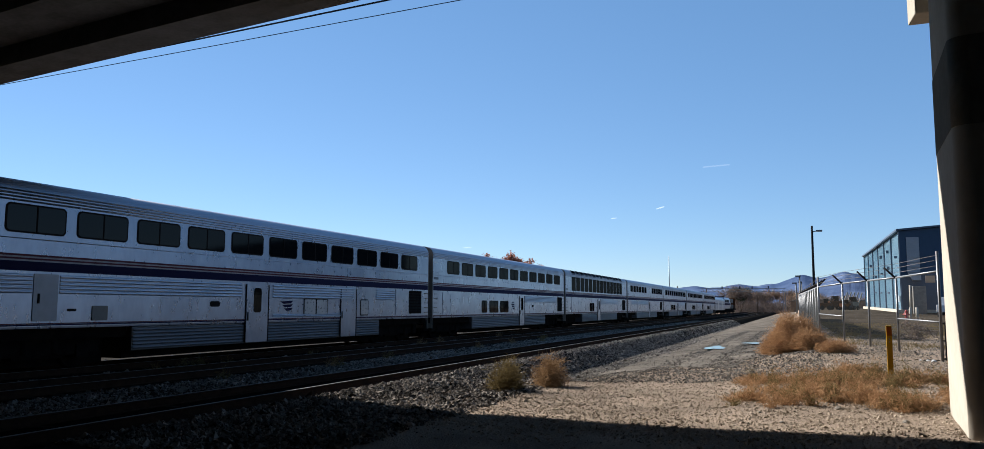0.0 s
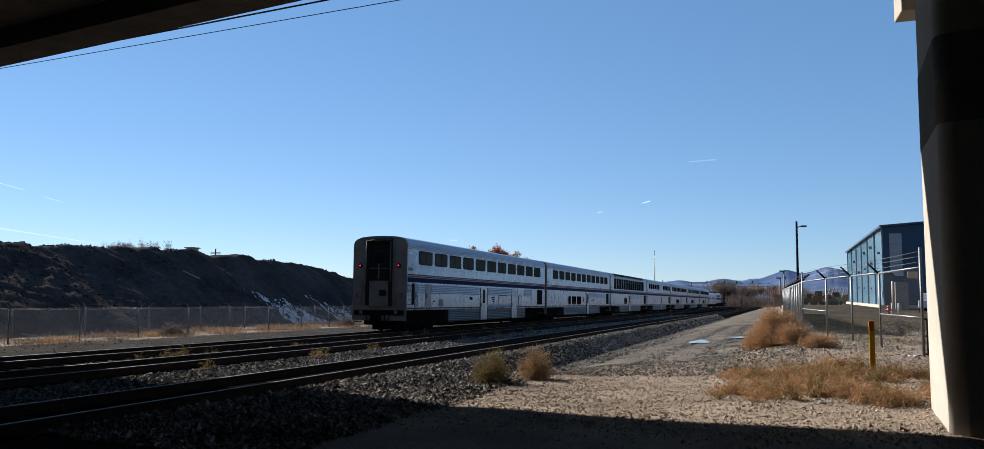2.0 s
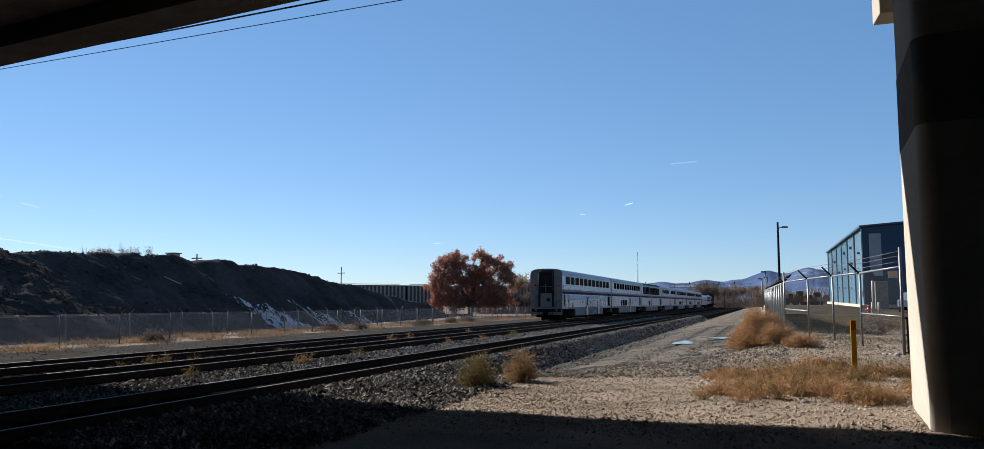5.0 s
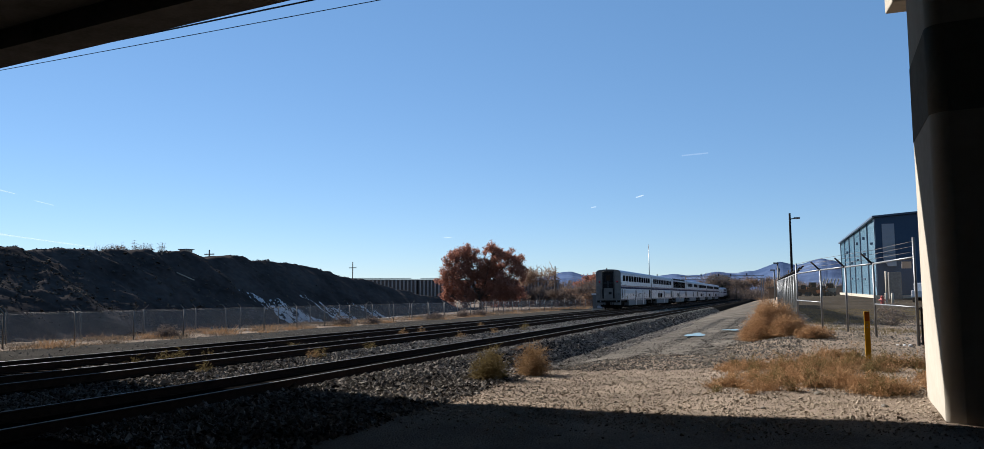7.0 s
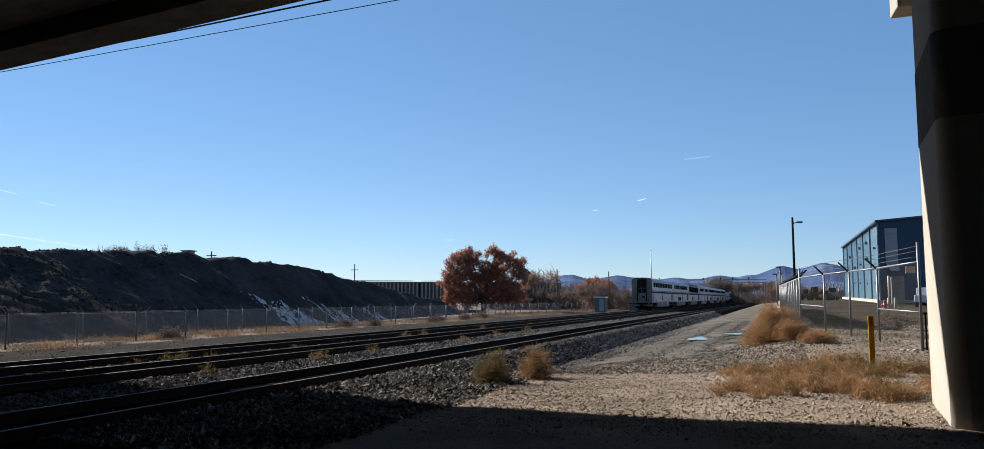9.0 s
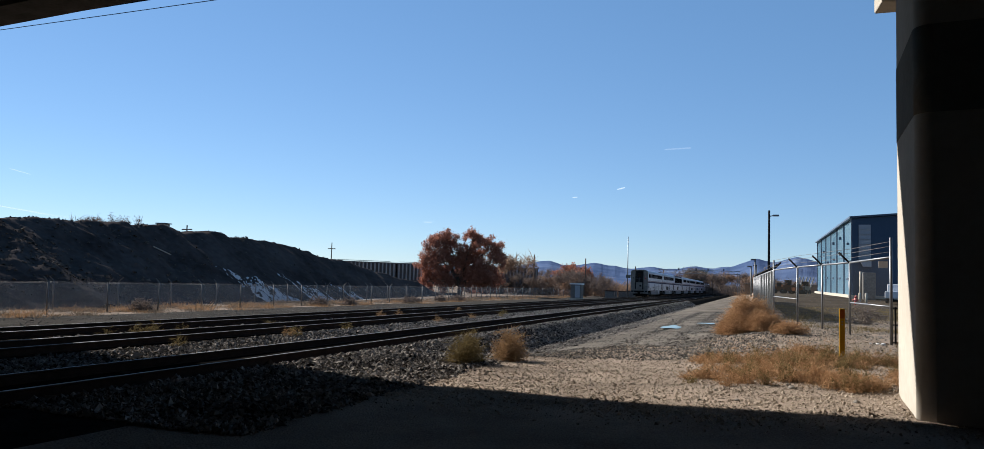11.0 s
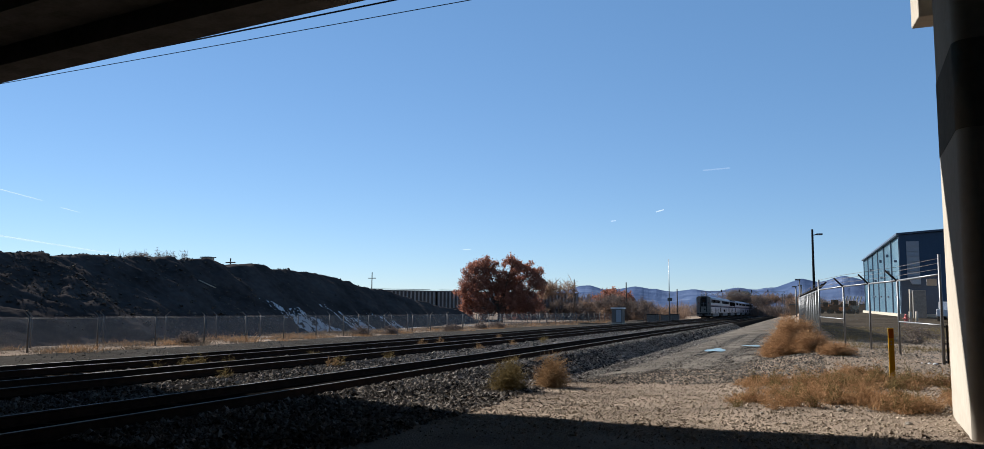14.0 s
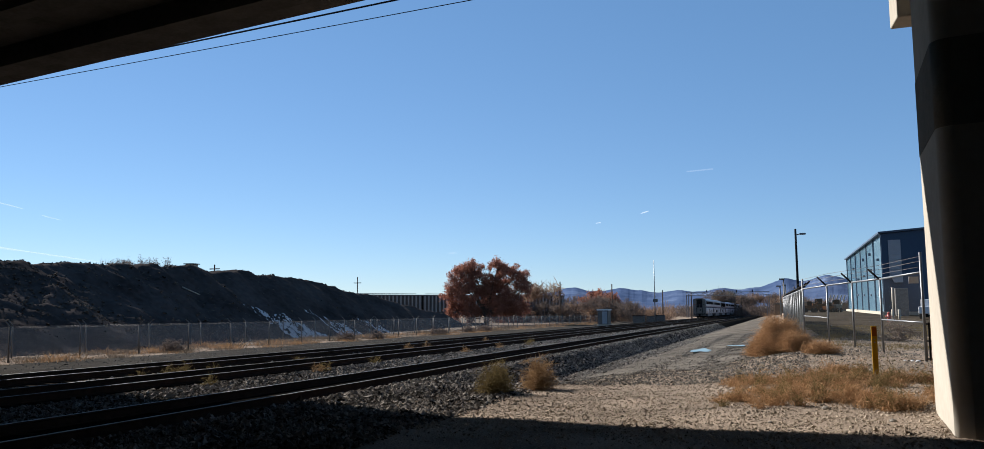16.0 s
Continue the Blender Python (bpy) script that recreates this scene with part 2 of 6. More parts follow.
_l.new(_n["Principled BSDF"].inputs["Base Color"].links[0].from_socket, _mx.inputs["A"]), _l.new(_rg.outputs[0], _mx.inputs["Factor"])
_l.new(_mx.outputs["Result"], _n["Principled BSDF"].inputs["Base Color"])
# distant snow, greyed and blued to carry the haze in its colour
M_FARSNOW = surf("hazy_far_snow", (0.353, 0.395, 0.487), (0.462, 0.496, 0.571), 0.01, 1.0, 0, 0, 0.01)
M_CLOUD = plain("thin_cloud", (0.9, 0.9, 0.9), 1.0)
_n, _l = M_CLOUD.node_tree.nodes, M_CLOUD.node_tree.links
_tl, _tr, _mx = _n.new("ShaderNodeBsdfTranslucent"), _n.new("ShaderNodeBsdfTransparent"), _n.new("ShaderNodeMixShader")
_mx.inputs[0].default_value = 0.11
_l.new(_tr.outputs[0], _mx.inputs[1]), _l.new(_tl.outputs[0], _mx.inputs[2])
_l.new(_mx.outputs[0], _n["Material Output"].inputs["Surface"])
M_TRAIL = M_CLOUD.copy()
M_TRAIL.name = "faint_trail"
for _q in M_TRAIL.node_tree.nodes:
    if _q.type == "MIX_SHADER":
        _q.inputs[0].default_value = 0.035
M_ROAD = surf("packed_grey_gravel", (0.040, 0.035, 0.030), (0.165, 0.146, 0.122), 0.45, 0.95, 0, 1.0, 16, 0.3, 22)
M_PALEGRAVEL = surf("pale_gravel", (0.022, 0.020, 0.018), (0.058, 0.054, 0.048), 0.5, 0.95, 0, 0.8, 12, 0.35, 14)
M_ROADSTONE = surf("road_stone", (0.042, 0.038, 0.034), (0.252, 0.231, 0.202), 0.6, 0.9, 0, 0.2, 60, island=0.9, skew=0.1)
M_YARD = surf("yard_soil", (0.022, 0.018, 0.014), (0.066, 0.055, 0.042), 0.25, 0.95, 0, 0.6, 9, 0.3, 12)
M_REDPAINT = plain("hydrant_red", (0.42, 0.03, 0.02), 0.45)
M_WOODPOLE = surf("wood_pole", (0.06, 0.045, 0.035), (0.13, 0.10, 0.08), 3, 0.9, 0, 0.3, 20, squash=(3, 3, 0.3))


# ---- mesh helpers ----
def bx(bm, x0, x1, y0, y1, z0, z1):
    v = [bm.verts.new(p) for p in ((x0, y0, z0), (x1, y0, z0), (x1, y1, z0), (x0, y1, z0), (x0, y0, z1), (x1, y0, z1), (x1, y1, z1), (x0, y1, z1))]
    for f in ((3, 2, 1, 0), (4, 5, 6, 7), (0, 1, 5, 4), (1, 2, 6, 5), (2, 3, 7, 6), (3, 0, 4, 7)):
        bm.faces.new([v[i] for i in f])
    return bm


def cyl(bm, p0, p1, r0, r1=None, n=10, cap=True):
    p0, p1 = Vector(p0), Vector(p1)
    r1 = r0 if r1 is None else r1
    q = (p1 - p0).to_track_quat("Z", "Y")
    rings = []
    for p, r in ((p0, r0), (p1, r1)):
        rings.append([bm.verts.new(p + q @ Vector((r * math.cos(a), r * math.sin(a), 0))) for a in (2 * math.pi * i / n for i in range(n))])
    for i in range(n):
        f = bm.faces.new((rings[0][i], rings[0][(i + 1) % n], rings[1][(i + 1) % n], rings[1][i]))
        f.smooth = True
    if cap:
        bm.faces.new(rings[0][::-1])
        bm.faces.new(rings[1])
    return bm


def prism(bm, outline, y0, y1):
    """An outline in x, z (counter-clockwise seen from -y) drawn out along y."""
    a = [bm.verts.new((x, y0, z)) for x, z in outline]
    b = [bm.verts.new((x, y1, z)) for x, z in outline]
    k = len(outline)
    for i in range(k):
        bm.faces.new((a[i], a[(i + 1) % k], b[(i + 1) % k], b[i])[::-1])
    bm.faces.new(a), bm.faces.new(b[::-1])
    return bm


def rounded(w, h, r, n=4):
    """A rounded rectangle about the origin."""
    pts = []
    for cx, cz, a0 in ((w / 2 - r, h / 2 - r, 0), (-w / 2 + r, h / 2 - r, 90), (-w / 2 + r, -h / 2 + r, 180), (w / 2 - r, -h / 2 + r, 270)):
        pts += [(cx + r * math.cos(radians(a0 + 90 * i / n)), cz + r * math.sin(radians(a0 + 90 * i / n))) for i in range(n + 1)]
    return pts


def side_plate(bm, x, sx, y, z, w, h, r, d):
    """A rounded plate on a side wall at x, standing out by d."""
    o = rounded(w, h, r)
    a = [bm.verts.new((sx * x, y + p, z + q)) for p, q in o]
    b = [bm.verts.new((sx * (x + d), y + p, z + q)) for p, q in o]
    k = len(o)
    for i in range(k):
        bm.faces.new((a[i], a[(i + 1) % k], b[(i + 1) % k], b[i]))
    bm.faces.new(b)
    return bm


def finish(bm, name):
    bmesh.ops.recalc_face_normals(bm, faces=bm.faces)
    me = bpy.data.meshes.new(name)
    bm.to_mesh(me)
    bm.free()
    return me


def part(name, bm, material, parent=None, label="", bevel=0.0):
    me = finish(bm, name) if isinstance(bm, bmesh.types.BMesh) else bm
    if material and not me.materials:
        me.materials.append(material)
    ob = new(name, me)
    if parent:
        ob.parent = parent
    if label:
        tagged(ob, label)
    if bevel:
        mod = ob.modifiers.new("bevel", "BEVEL")
        mod.width, mod.segments, mod.limit_method = bevel, 2, "ANGLE"
    return ob


def thing(name, label, category, m=None, group="", kind=""):
    ob = new(name)
    ob.empty_display_size = 0.2
    if m:
        ob.matrix_basis = m
    return tagged(ob, label, category, group, kind)


def np_mesh(name, verts, faces):
    me = bpy.data.meshes.new(name)
    me.from_pydata(np.asarray(verts).tolist(), [], faces if isinstance(faces, list) else np.asarray(faces).tolist())
    me.update()
    return me


def box(*a):
    return bx(bmesh.new(), *a)


def tube(*a, **k):
    return cyl(bmesh.new(), *a, **k)


# ---- ground ----
def smooth(t):
    t = np.clip(t, 0, 1)
    return t * t * (3 - 2 * t)


def lumps(x, y, s, k=0):
    """Smooth, uneven relief from a few crossed waves."""
    return (np.sin(x * s + 1.7 * np.sin(y * s * 0.7 + k)) + np.sin(y * s * 1.13 + 1.3 * np.sin(x * s * 0.83 + 2 + k)) + 0.6 * np.sin((x + y) * s * 2.1 + k) + 0.5 * np.sin((x - 1.4 * y) * s * 3.3 + 4 + k)) / 3.1


def height(x, y):
    x, y = np.asarray(x, float), np.asarray(y, float)
    left = np.interp(x, (-60, -36, -24, -21.8, -9.6, -7.6, -7.0, -6.0, -5.0, -3.5, -2), (-0.75, -0.7, -0.62, -0.5, -0.9, -0.72, -0.64, -0.46, -0.31, -0.14, -0.06))
    bank = np.interp(x, (-60, -36, -24, -21.8, -9.6, -8.6, -7.0, -3.5, -2), (-0.75, -0.7, -0.62, -0.5, -0.5, -0.17, -0.155, -0.155, -0.12))
    w = 1 - smooth((y - 16) / 12)
    left = left * (1 - w) + bank * w
    right = np.interp(y, (-20, 12, 14.2, 19, 24, 36, 70, 82, 90, 141, 300), (-0.06, -0.055, 0.03, 0.2, 0.45, 0.5, 0.55, 0.75, 1.25, 1.6, 1.3))
    w = smooth((x + 2.5) / 3.6)
    z = left * (1 - w) + right * w
    near = 1 - smooth((y - 34) / 10)
    return z + near * (0.03 * lumps(x, y, 1.1) + 0.012 * lumps(x, y, 4.3, 2)) * np.where(x > -7.5, 1, 0.4)


def grid_lines(*runs):
    out = [runs[0][0]]
    for a, b, step in runs:
        k = max(1, round((b - a) / step))
        out += [a + (b - a) * (i + 1) / k for i in range(k)]
    return np.array(out)


def sheet(name, xs, ys, fz):
    X, Y = np.meshgrid(xs, ys)
    V = np.stack([X, Y, fz(X, Y)], -1).reshape(-1, 3)
    nx, ny = len(xs), len(ys)
    i = (np.arange(ny - 1)[:, None] * nx + np.arange(nx - 1)).ravel()
    me = np_mesh(name, V, np.stack([i, i + 1, i + nx + 1, i + nx], -1))
    me.polygons.foreach_set("use_smooth", [True] * len(me.polygons))
    return me


def ground():
    xs = grid_lines((-4800, -800, 800), (-800, -100, 100), (-100, -44, 7), (-44, -21, 1.5), (-21, -8.5, 2.5), (-8.5, 5, 0.3), (5, 20, 1.0), (20, 100, 10), (100, 800, 100), (800, 4800, 800))
    ys = grid_lines((-4800, -800, 800), (-800, -40, 95), (-40, 8, 2), (8, 45, 0.35), (45, 150, 1.5), (150, 400, 12), (400, 1000, 100), (1000, 4900, 650))
    ob = part("ground", sheet("ground", xs, ys, height), M_DIRT)
    tagged(ob, "tan gravelly dirt with scattered pebbles and ruts", "ground", kind="structure")


ground()


def road():
    xs, ys = grid_lines((-7.6, -0.4, 0.3)), grid_lines((19, 60, 0.5), (60, 260, 5))
    me = sheet("dirt_road", xs, ys, lambda x, y: height(x, y) + 0.035 - 0.14 * (1 - smooth((y - 38) / 22)) * smooth(np.abs((x + 3.9 + 0.45 * lumps(x * 0 + 3, y, 0.33)) / 2.9) * 2.2 - 1.5 + 0.5 * lumps(x, y, 0.9)) - 0.14 * smooth((25 - y + 3 * lumps(x, y, 1.0)) / 5) - 0.03 * np.exp(-((np.abs(x + 3.1) - 0.75) / 0.22) ** 2))
    tagged(part("dirt_road", me, M_ROAD), "packed grey gravel road with wheel ruts", "road", kind="structure")
    ys = grid_lines((-20, 75, 1.5), (75, 190, 4))
    tagged(part("gravel_strip", sheet("gravel_strip", grid_lines((-34.4, -22.2, 0.7)), ys, lambda x, y: height(x, y) + 0.03 - 0.12 * smooth(np.abs(x + 28.2 + 0.5 * lumps(x * 0, y, 0.4)) - 5.1)), M_PALEGRAVEL), "strip of pale gravel beside the far track", "gravel", kind="structure")
    tagged(part("yard_ground", sheet("yard_ground", grid_lines((1.6, 40, 1.2)), grid_lines((38, 150, 1.5)), lambda x, y: height(x, y) + 0.02 - 0.1 * smooth((41 - y + 1.5 * lumps(x, y, 0.5)) / 3)), M_YARD), "dark bare soil of the storage yard", "ground", kind="structure")


road()
RAILS_A, RAILS_B, RAILS_C = -10.41, -15.57, -19.43  # track centres


def shoulder(x, y):
    """The heaped edge of the bed beside the near track; it stands well above the dirt only farther along."""
    w = 1 - smooth((np.asarray(y, float) - 16) / 12)
    near = np.interp(x, (-9.3, -9.05, -8.75, -8.3, -7.2, -6.5), (-0.19, -0.11, -0.09, -0.12, -0.145, -0.30))
    far = np.interp(x, (-9.3, -9.05, -8.75, -8.55, -7.55, -7.0), (-0.19, -0.12, -0.10, -0.13, -0.72, -0.95))
    return near * w + far * (1 - w)


def ballast():
    """The stone bed of the three tracks, with a sloping shoulder on either side."""
    prof = [(-22.9, -0.66), (-21.6, -0.24), (-17.6, -0.23), (-16.9, -0.2), (-13.9, -0.2), (-13.3, -0.24), (-12.4, -0.24), (-11.9, -0.19), (-9.25, -0.19), (-6.7, -0.62)]
    ys = grid_lines((-60, 8, 8), (8, 60, 0.6), (60, 160, 4), (160, 1600, 60))
    px = np.array([p[0] for p in prof])
    pz = np.array([p[1] for p in prof])
    xs = np.unique(np.concatenate([px, np.arange(-22.5, -6.7, 0.3)]))
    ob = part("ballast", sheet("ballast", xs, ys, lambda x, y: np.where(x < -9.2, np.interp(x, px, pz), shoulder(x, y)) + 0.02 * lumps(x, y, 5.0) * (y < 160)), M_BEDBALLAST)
    tagged(ob, "crushed-stone ballast bed under the tracks, near black for the shade between stones", "ballast", kind="structure")


ballast()


def scatter_stones(name, xy, z, size, material, label, category, seed, sunk=False):
    """Many small angular stones bedded among each other, each a bent four-sided lump; sunk ones sit lower in the soil."""
    rng = np.random.default_rng(seed)
    n = len(xy)
    base = np.array([(1, 0, 0), (0, 1, 0), (-1, 0, 0), (0, -1, 0), (0, 0, 1), (0, 0, -1)], float)
    tri = np.array([(0, 1, 4), (1, 2, 4), (2, 3, 4), (3, 0, 4)])
    v = base[None] * rng.uniform(0.55, 1.15, (n, 6, 1)) + rng.normal(0, 0.16, (n, 6, 3))
    a = rng.uniform(0, 2 * np.pi, n)
    b = rng.normal(0, 0.5, n)
    ca, sa, cb, sb = np.cos(a), np.sin(a), np.cos(b), np.sin(b)
    R = np.zeros((n, 3, 3))
    R[:, 0, 0], R[:, 0, 1], R[:, 1, 0], R[:, 1, 1] = ca, -sa * cb, sa, ca * cb
    R[:, 0, 2], R[:, 1, 2], R[:, 2, 1], R[:, 2, 2] = sa * sb, -ca * sb, sb, cb
    s = size * rng.lognormal(0, 0.35, n)
    v = np.einsum("nij,nkj->nki", R, v * np.array([1, 0.85, 0.74])) * s[:, None, None]
    v += np.stack([xy[:, 0], xy[:, 1], z + s * (0.1 if sunk else 0.2)], -1)[:, None]
    f = (tri[None] + 6 * np.arange(n)[:, None, None]).reshape(-1, 3)
    ob = part(name, np_mesh(name, v.reshape(-1, 3), f), material)
    return tagged(ob, label, category, kind="stuff")


def blades(name, base, tip, width, material, parent=None, seed=0, curl=0.25):
    """Thin leaves or twigs from base to tip, each bent once."""
    rng = np.random.default_rng(seed)
    n = len(base)
    d = tip - base
    side = np.cross(d, rng.normal(0, 1, (n, 3)))
    side /= np.linalg.norm(side, axis=1, keepdims=True) + 1e-9
    w = np.broadcast_to(width, (n,))[:, None] * side
    mid = base + d * 0.55 + rng.normal(0, 1, (n, 3)) * np.linalg.norm(d, axis=1, keepdims=True) * curl * 0.3
    v = np.stack([base - w, base + w, mid + w * 0.8, mid - w * 0.8, tip], 1).reshape(-1, 3)
    i = 5 * np.arange(n)
    f = np.stack([i, i + 1, i + 2, i + 3], -1).tolist() + np.stack([i + 3, i + 2, i + 4], -1).tolist()
    return part(name, np_mesh(name, v, f), material, parent)


# ---- overpass ----
EDGE = (18.96, -0.153)  # the deck's edge: y at x = 0, and its fall along x


def edge_y(x):
    return EDGE[0] + EDGE[1] * x


def slanted(bm, x0, x1, off0, off1, z0, z1):
    """A long block along the deck's edge, between two offsets from it."""
    v = [bm.verts.new(p) for z in (z0, z1) for p in ((x0, edge_y(x0) + off0, z), (x1, edge_y(x1) + off0, z), (x1, edge_y(x1) + off1, z), (x0, edge_y(x0) + off1, z))]
    for f in ((3, 2, 1, 0), (4, 5, 6, 7), (0, 1, 5, 4), (1, 2, 6, 5), (2, 3, 7, 6), (3, 0, 4, 7)):
        bm.faces.new([v[i] for i in f])
    return bm


def overpass():
    # deck and girders run on unseen behind the camera to block sky light
    deck = part("deck", slanted(bmesh.new(), -70, 60, -53, 0, 11.075, 11.4), M_CONCSHADE, label="concrete deck slab darkened for its shade")
    tagged(deck, "concrete road overpass deck spanning the tracks, its underside shade put into the colour", "bridge", kind="structure")
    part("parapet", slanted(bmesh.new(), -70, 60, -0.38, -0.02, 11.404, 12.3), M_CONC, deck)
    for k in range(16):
        part("girder", slanted(bmesh.new(), -70, 60, -2.85 - 3.1 * k, -2.1 - 3.1 * k, 10.35, 11.07), M_CONCSHADE, deck, "square concrete girder")
    # unseen sloped abutments and wall, added to close the underpass against sky light
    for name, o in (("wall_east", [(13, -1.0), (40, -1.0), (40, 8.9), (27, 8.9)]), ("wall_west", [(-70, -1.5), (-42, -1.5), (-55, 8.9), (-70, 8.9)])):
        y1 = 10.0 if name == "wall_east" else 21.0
        tagged(part(name, prism(bmesh.new(), o, -34, y1), M_CONCSHADE), "unseen sloping abutment added to block sky light under the overpass", "abutment", kind="structure")
    tagged(part("wall_south", box(-56, 28, -35, -34.01, -1.5, 11.06), M_CONCSHADE), "unseen plain wall added to block sky light behind the underpass", "wall", kind="structure")


def rounded_plan(corners, r, n=11):
    """A plan with its corners rounded to the radius r; corners run counter-clockwise."""
    out = []
    k = len(corners)
    for i in range(k):
        p, a, b = Vector(corners[i]), Vector(corners[i - 1]), Vector(corners[(i + 1) % k])
        u, w = (a - p).normalized(), (b - p).normalized()
        half = u.angle(w) / 2
        c = p + (u + w).normalized() * (r / math.sin(half))
        e0, e1 = p + u * (r / math.tan(half)) - c, p + w * (r / math.tan(half)) - c
        a0 = math.atan2(e0.y, e0.x)
        da = (math.atan2(e1.y, e1.x) - a0 + math.pi) % (2 * math.pi) - math.pi
        out += [(c.x + r * math.cos(a0 + da * j / n), c.y + r * math.sin(a0 + da * j / n)) for j in range(n + 1)]
    return out


def pier(x0, y0, depth, width):
    """A wide concrete column with rounded corners and a dark painted band; a cap beam behind it reaches out to the deck's edge."""
    p = thing("bridge_pier", "beige concrete bridge pier with rounded corners and a dark painted band", "pier", pose(x0, y0, 0))

    def ring(z0, z1, grow):
        bm = bmesh.new()
        o = rounded_plan([(-grow, -grow), (width + grow, -grow - 0.156 * width), (width + 0.1 + grow, depth + grow - 0.156 * width), (0.15 - grow, depth + grow)], 0.24 + grow)
        a, b = ([bm.verts.new((q[0], q[1], z)) for q in o] for z in (z0, z1))
        k = len(o)
        for i in range(k):
            bm.faces.new((a[i], a[(i + 1) % k], b[(i + 1) % k], b[i])).smooth = i % 12 < 11
        bm.faces.new(a[::-1]), bm.faces.new(b)
        return bm

    part("column", ring(-0.8, 10.33, 0), M_CONC, p)
    part("painted_band", ring(4.17, 5.40, 0.007), M_PATCH, p, "dark overpainted band")
    cap = bmesh.new()
    o = [(0.25, 4.70), (0.21, 5.42), (width + 1, 5.30), (width + 1, 4.55)]
    a, b = ([cap.verts.new((x, y, z)) for x, y in o[::-1]] for z in (7.36, 10.32))
    for i in range(4):
        cap.faces.new((a[i], a[(i + 1) % 4], b[(i + 1) % 4], b[i]))
    cap.faces.new(a[::-1]), cap.faces.new(b)
    part("cap_beam", cap, M_CONC, p, "pale concrete cap beam", 0.03)
    part("cap_stem", box(0.6, width + 0.4, depth - 0.4, 4.75, 7.45, 10.25), M_CONC, p)
    return p


overpass()
pier(2.10, 12.22, 2.62, 2.8)
pier(-40.5, 18.0, 2.62, 2.8)


def overhead_wire(x0, x1, y0, y1, z, r, label):
    bm = bmesh.new()
    rings = []
    for i in range(25):
        t = i / 24
        c = Vector((x0 + (x1 - x0) * t, y0 + (y1 - y0) * t, z - 0.25 * math.sin(math.pi * t)))
        rings.append([bm.verts.new(c + Vector((0, r * math.cos(a), r * math.sin(a)))) for a in (math.pi * k / 3 for k in range(6))])
    for a, b in zip(rings, rings[1:]):
        for k in range(6):
            bm.faces.new((a[k], a[(k + 1) % 6], b[(k + 1) % 6], b[k]))
    bm.faces.new(rings[0][::-1]), bm.faces.new(rings[-1])
    ob = thing("overhead_wire", label, "wire")
    part("cable", bm, M_BLACK, ob)
    for x, y in ((x0, y0), (x1, y1)):
        part("support_pole", tube((x, y, -1), (x, y, z + 0.2), 0.16, n=8), M_WOODPOLE, ob)


overhead_wire(-70, 60, 31.0, 15.9, 12.785, 0.032, "thick black overhead cable beside the bridge")
overhead_wire(-70, 60, 31.9, 19.8, 13.27, 0.016, "thin black overhead cable beside the bridge")

# ---- tracks ----
RAIL = [(-0.07, -0.172), (0.07, -0.172), (0.07, -0.16), (0.012, -0.145), (0.012, -0.04), (0.036, -0.03), (0.036, -0.006), (-0.036, -0.006), (-0.036, -0.03), (-0.012, -0.04), (-0.012, -0.145), (-0.07, -0.16)]


def tie_mesh():
    bm = box(-1.3, 1.3, -0.11, 0.11, -0.36, -0.174)
    return finish(bm, "tie")


TIE = tie_mesh()
TIE.materials.append(M_TIE)


def track(x, label):
    t = thing("railway_track", label, "railway track", pose(x, 0, 0), "railway tracks", "structure")
    for s in (1, -1):
        rail = part("rail", prism(bmesh.new(), [(s * 0.7535 + a, b) for a, b in RAIL], -60, 1500), M_RAIL, t)
        part("rail_head", box(s * 0.7535 - 0.024, s * 0.7535 + 0.024, -60, 1500, -0.0055, 0.0), M_RAILHEAD, rail, "polished running surface")
    part("oily_bed", sheet("oily_bed", np.linspace(-1.18, 1.18, 9), grid_lines((-60, 8, 8), (8, 70, 0.5), (70, 1500, 40)), lambda a, b: -0.168 + 0.012 * lumps(a, b, 7.0) * (b < 70) - 0.02 * np.abs(a) ** 3), M_BLACKBED, t, "near-black stone between the rails")
    return t


TRACKS = [track(RAILS_A, "dark rusty railway track on stone ballast nearest the dirt road"), track(RAILS_B, "middle railway track with weeds between the rails"), track(RAILS_C, "railway track on which the passenger train runs")]


# ---- train ----
PITCH = 25.91
BODY_Y = (0.12, 25.55)


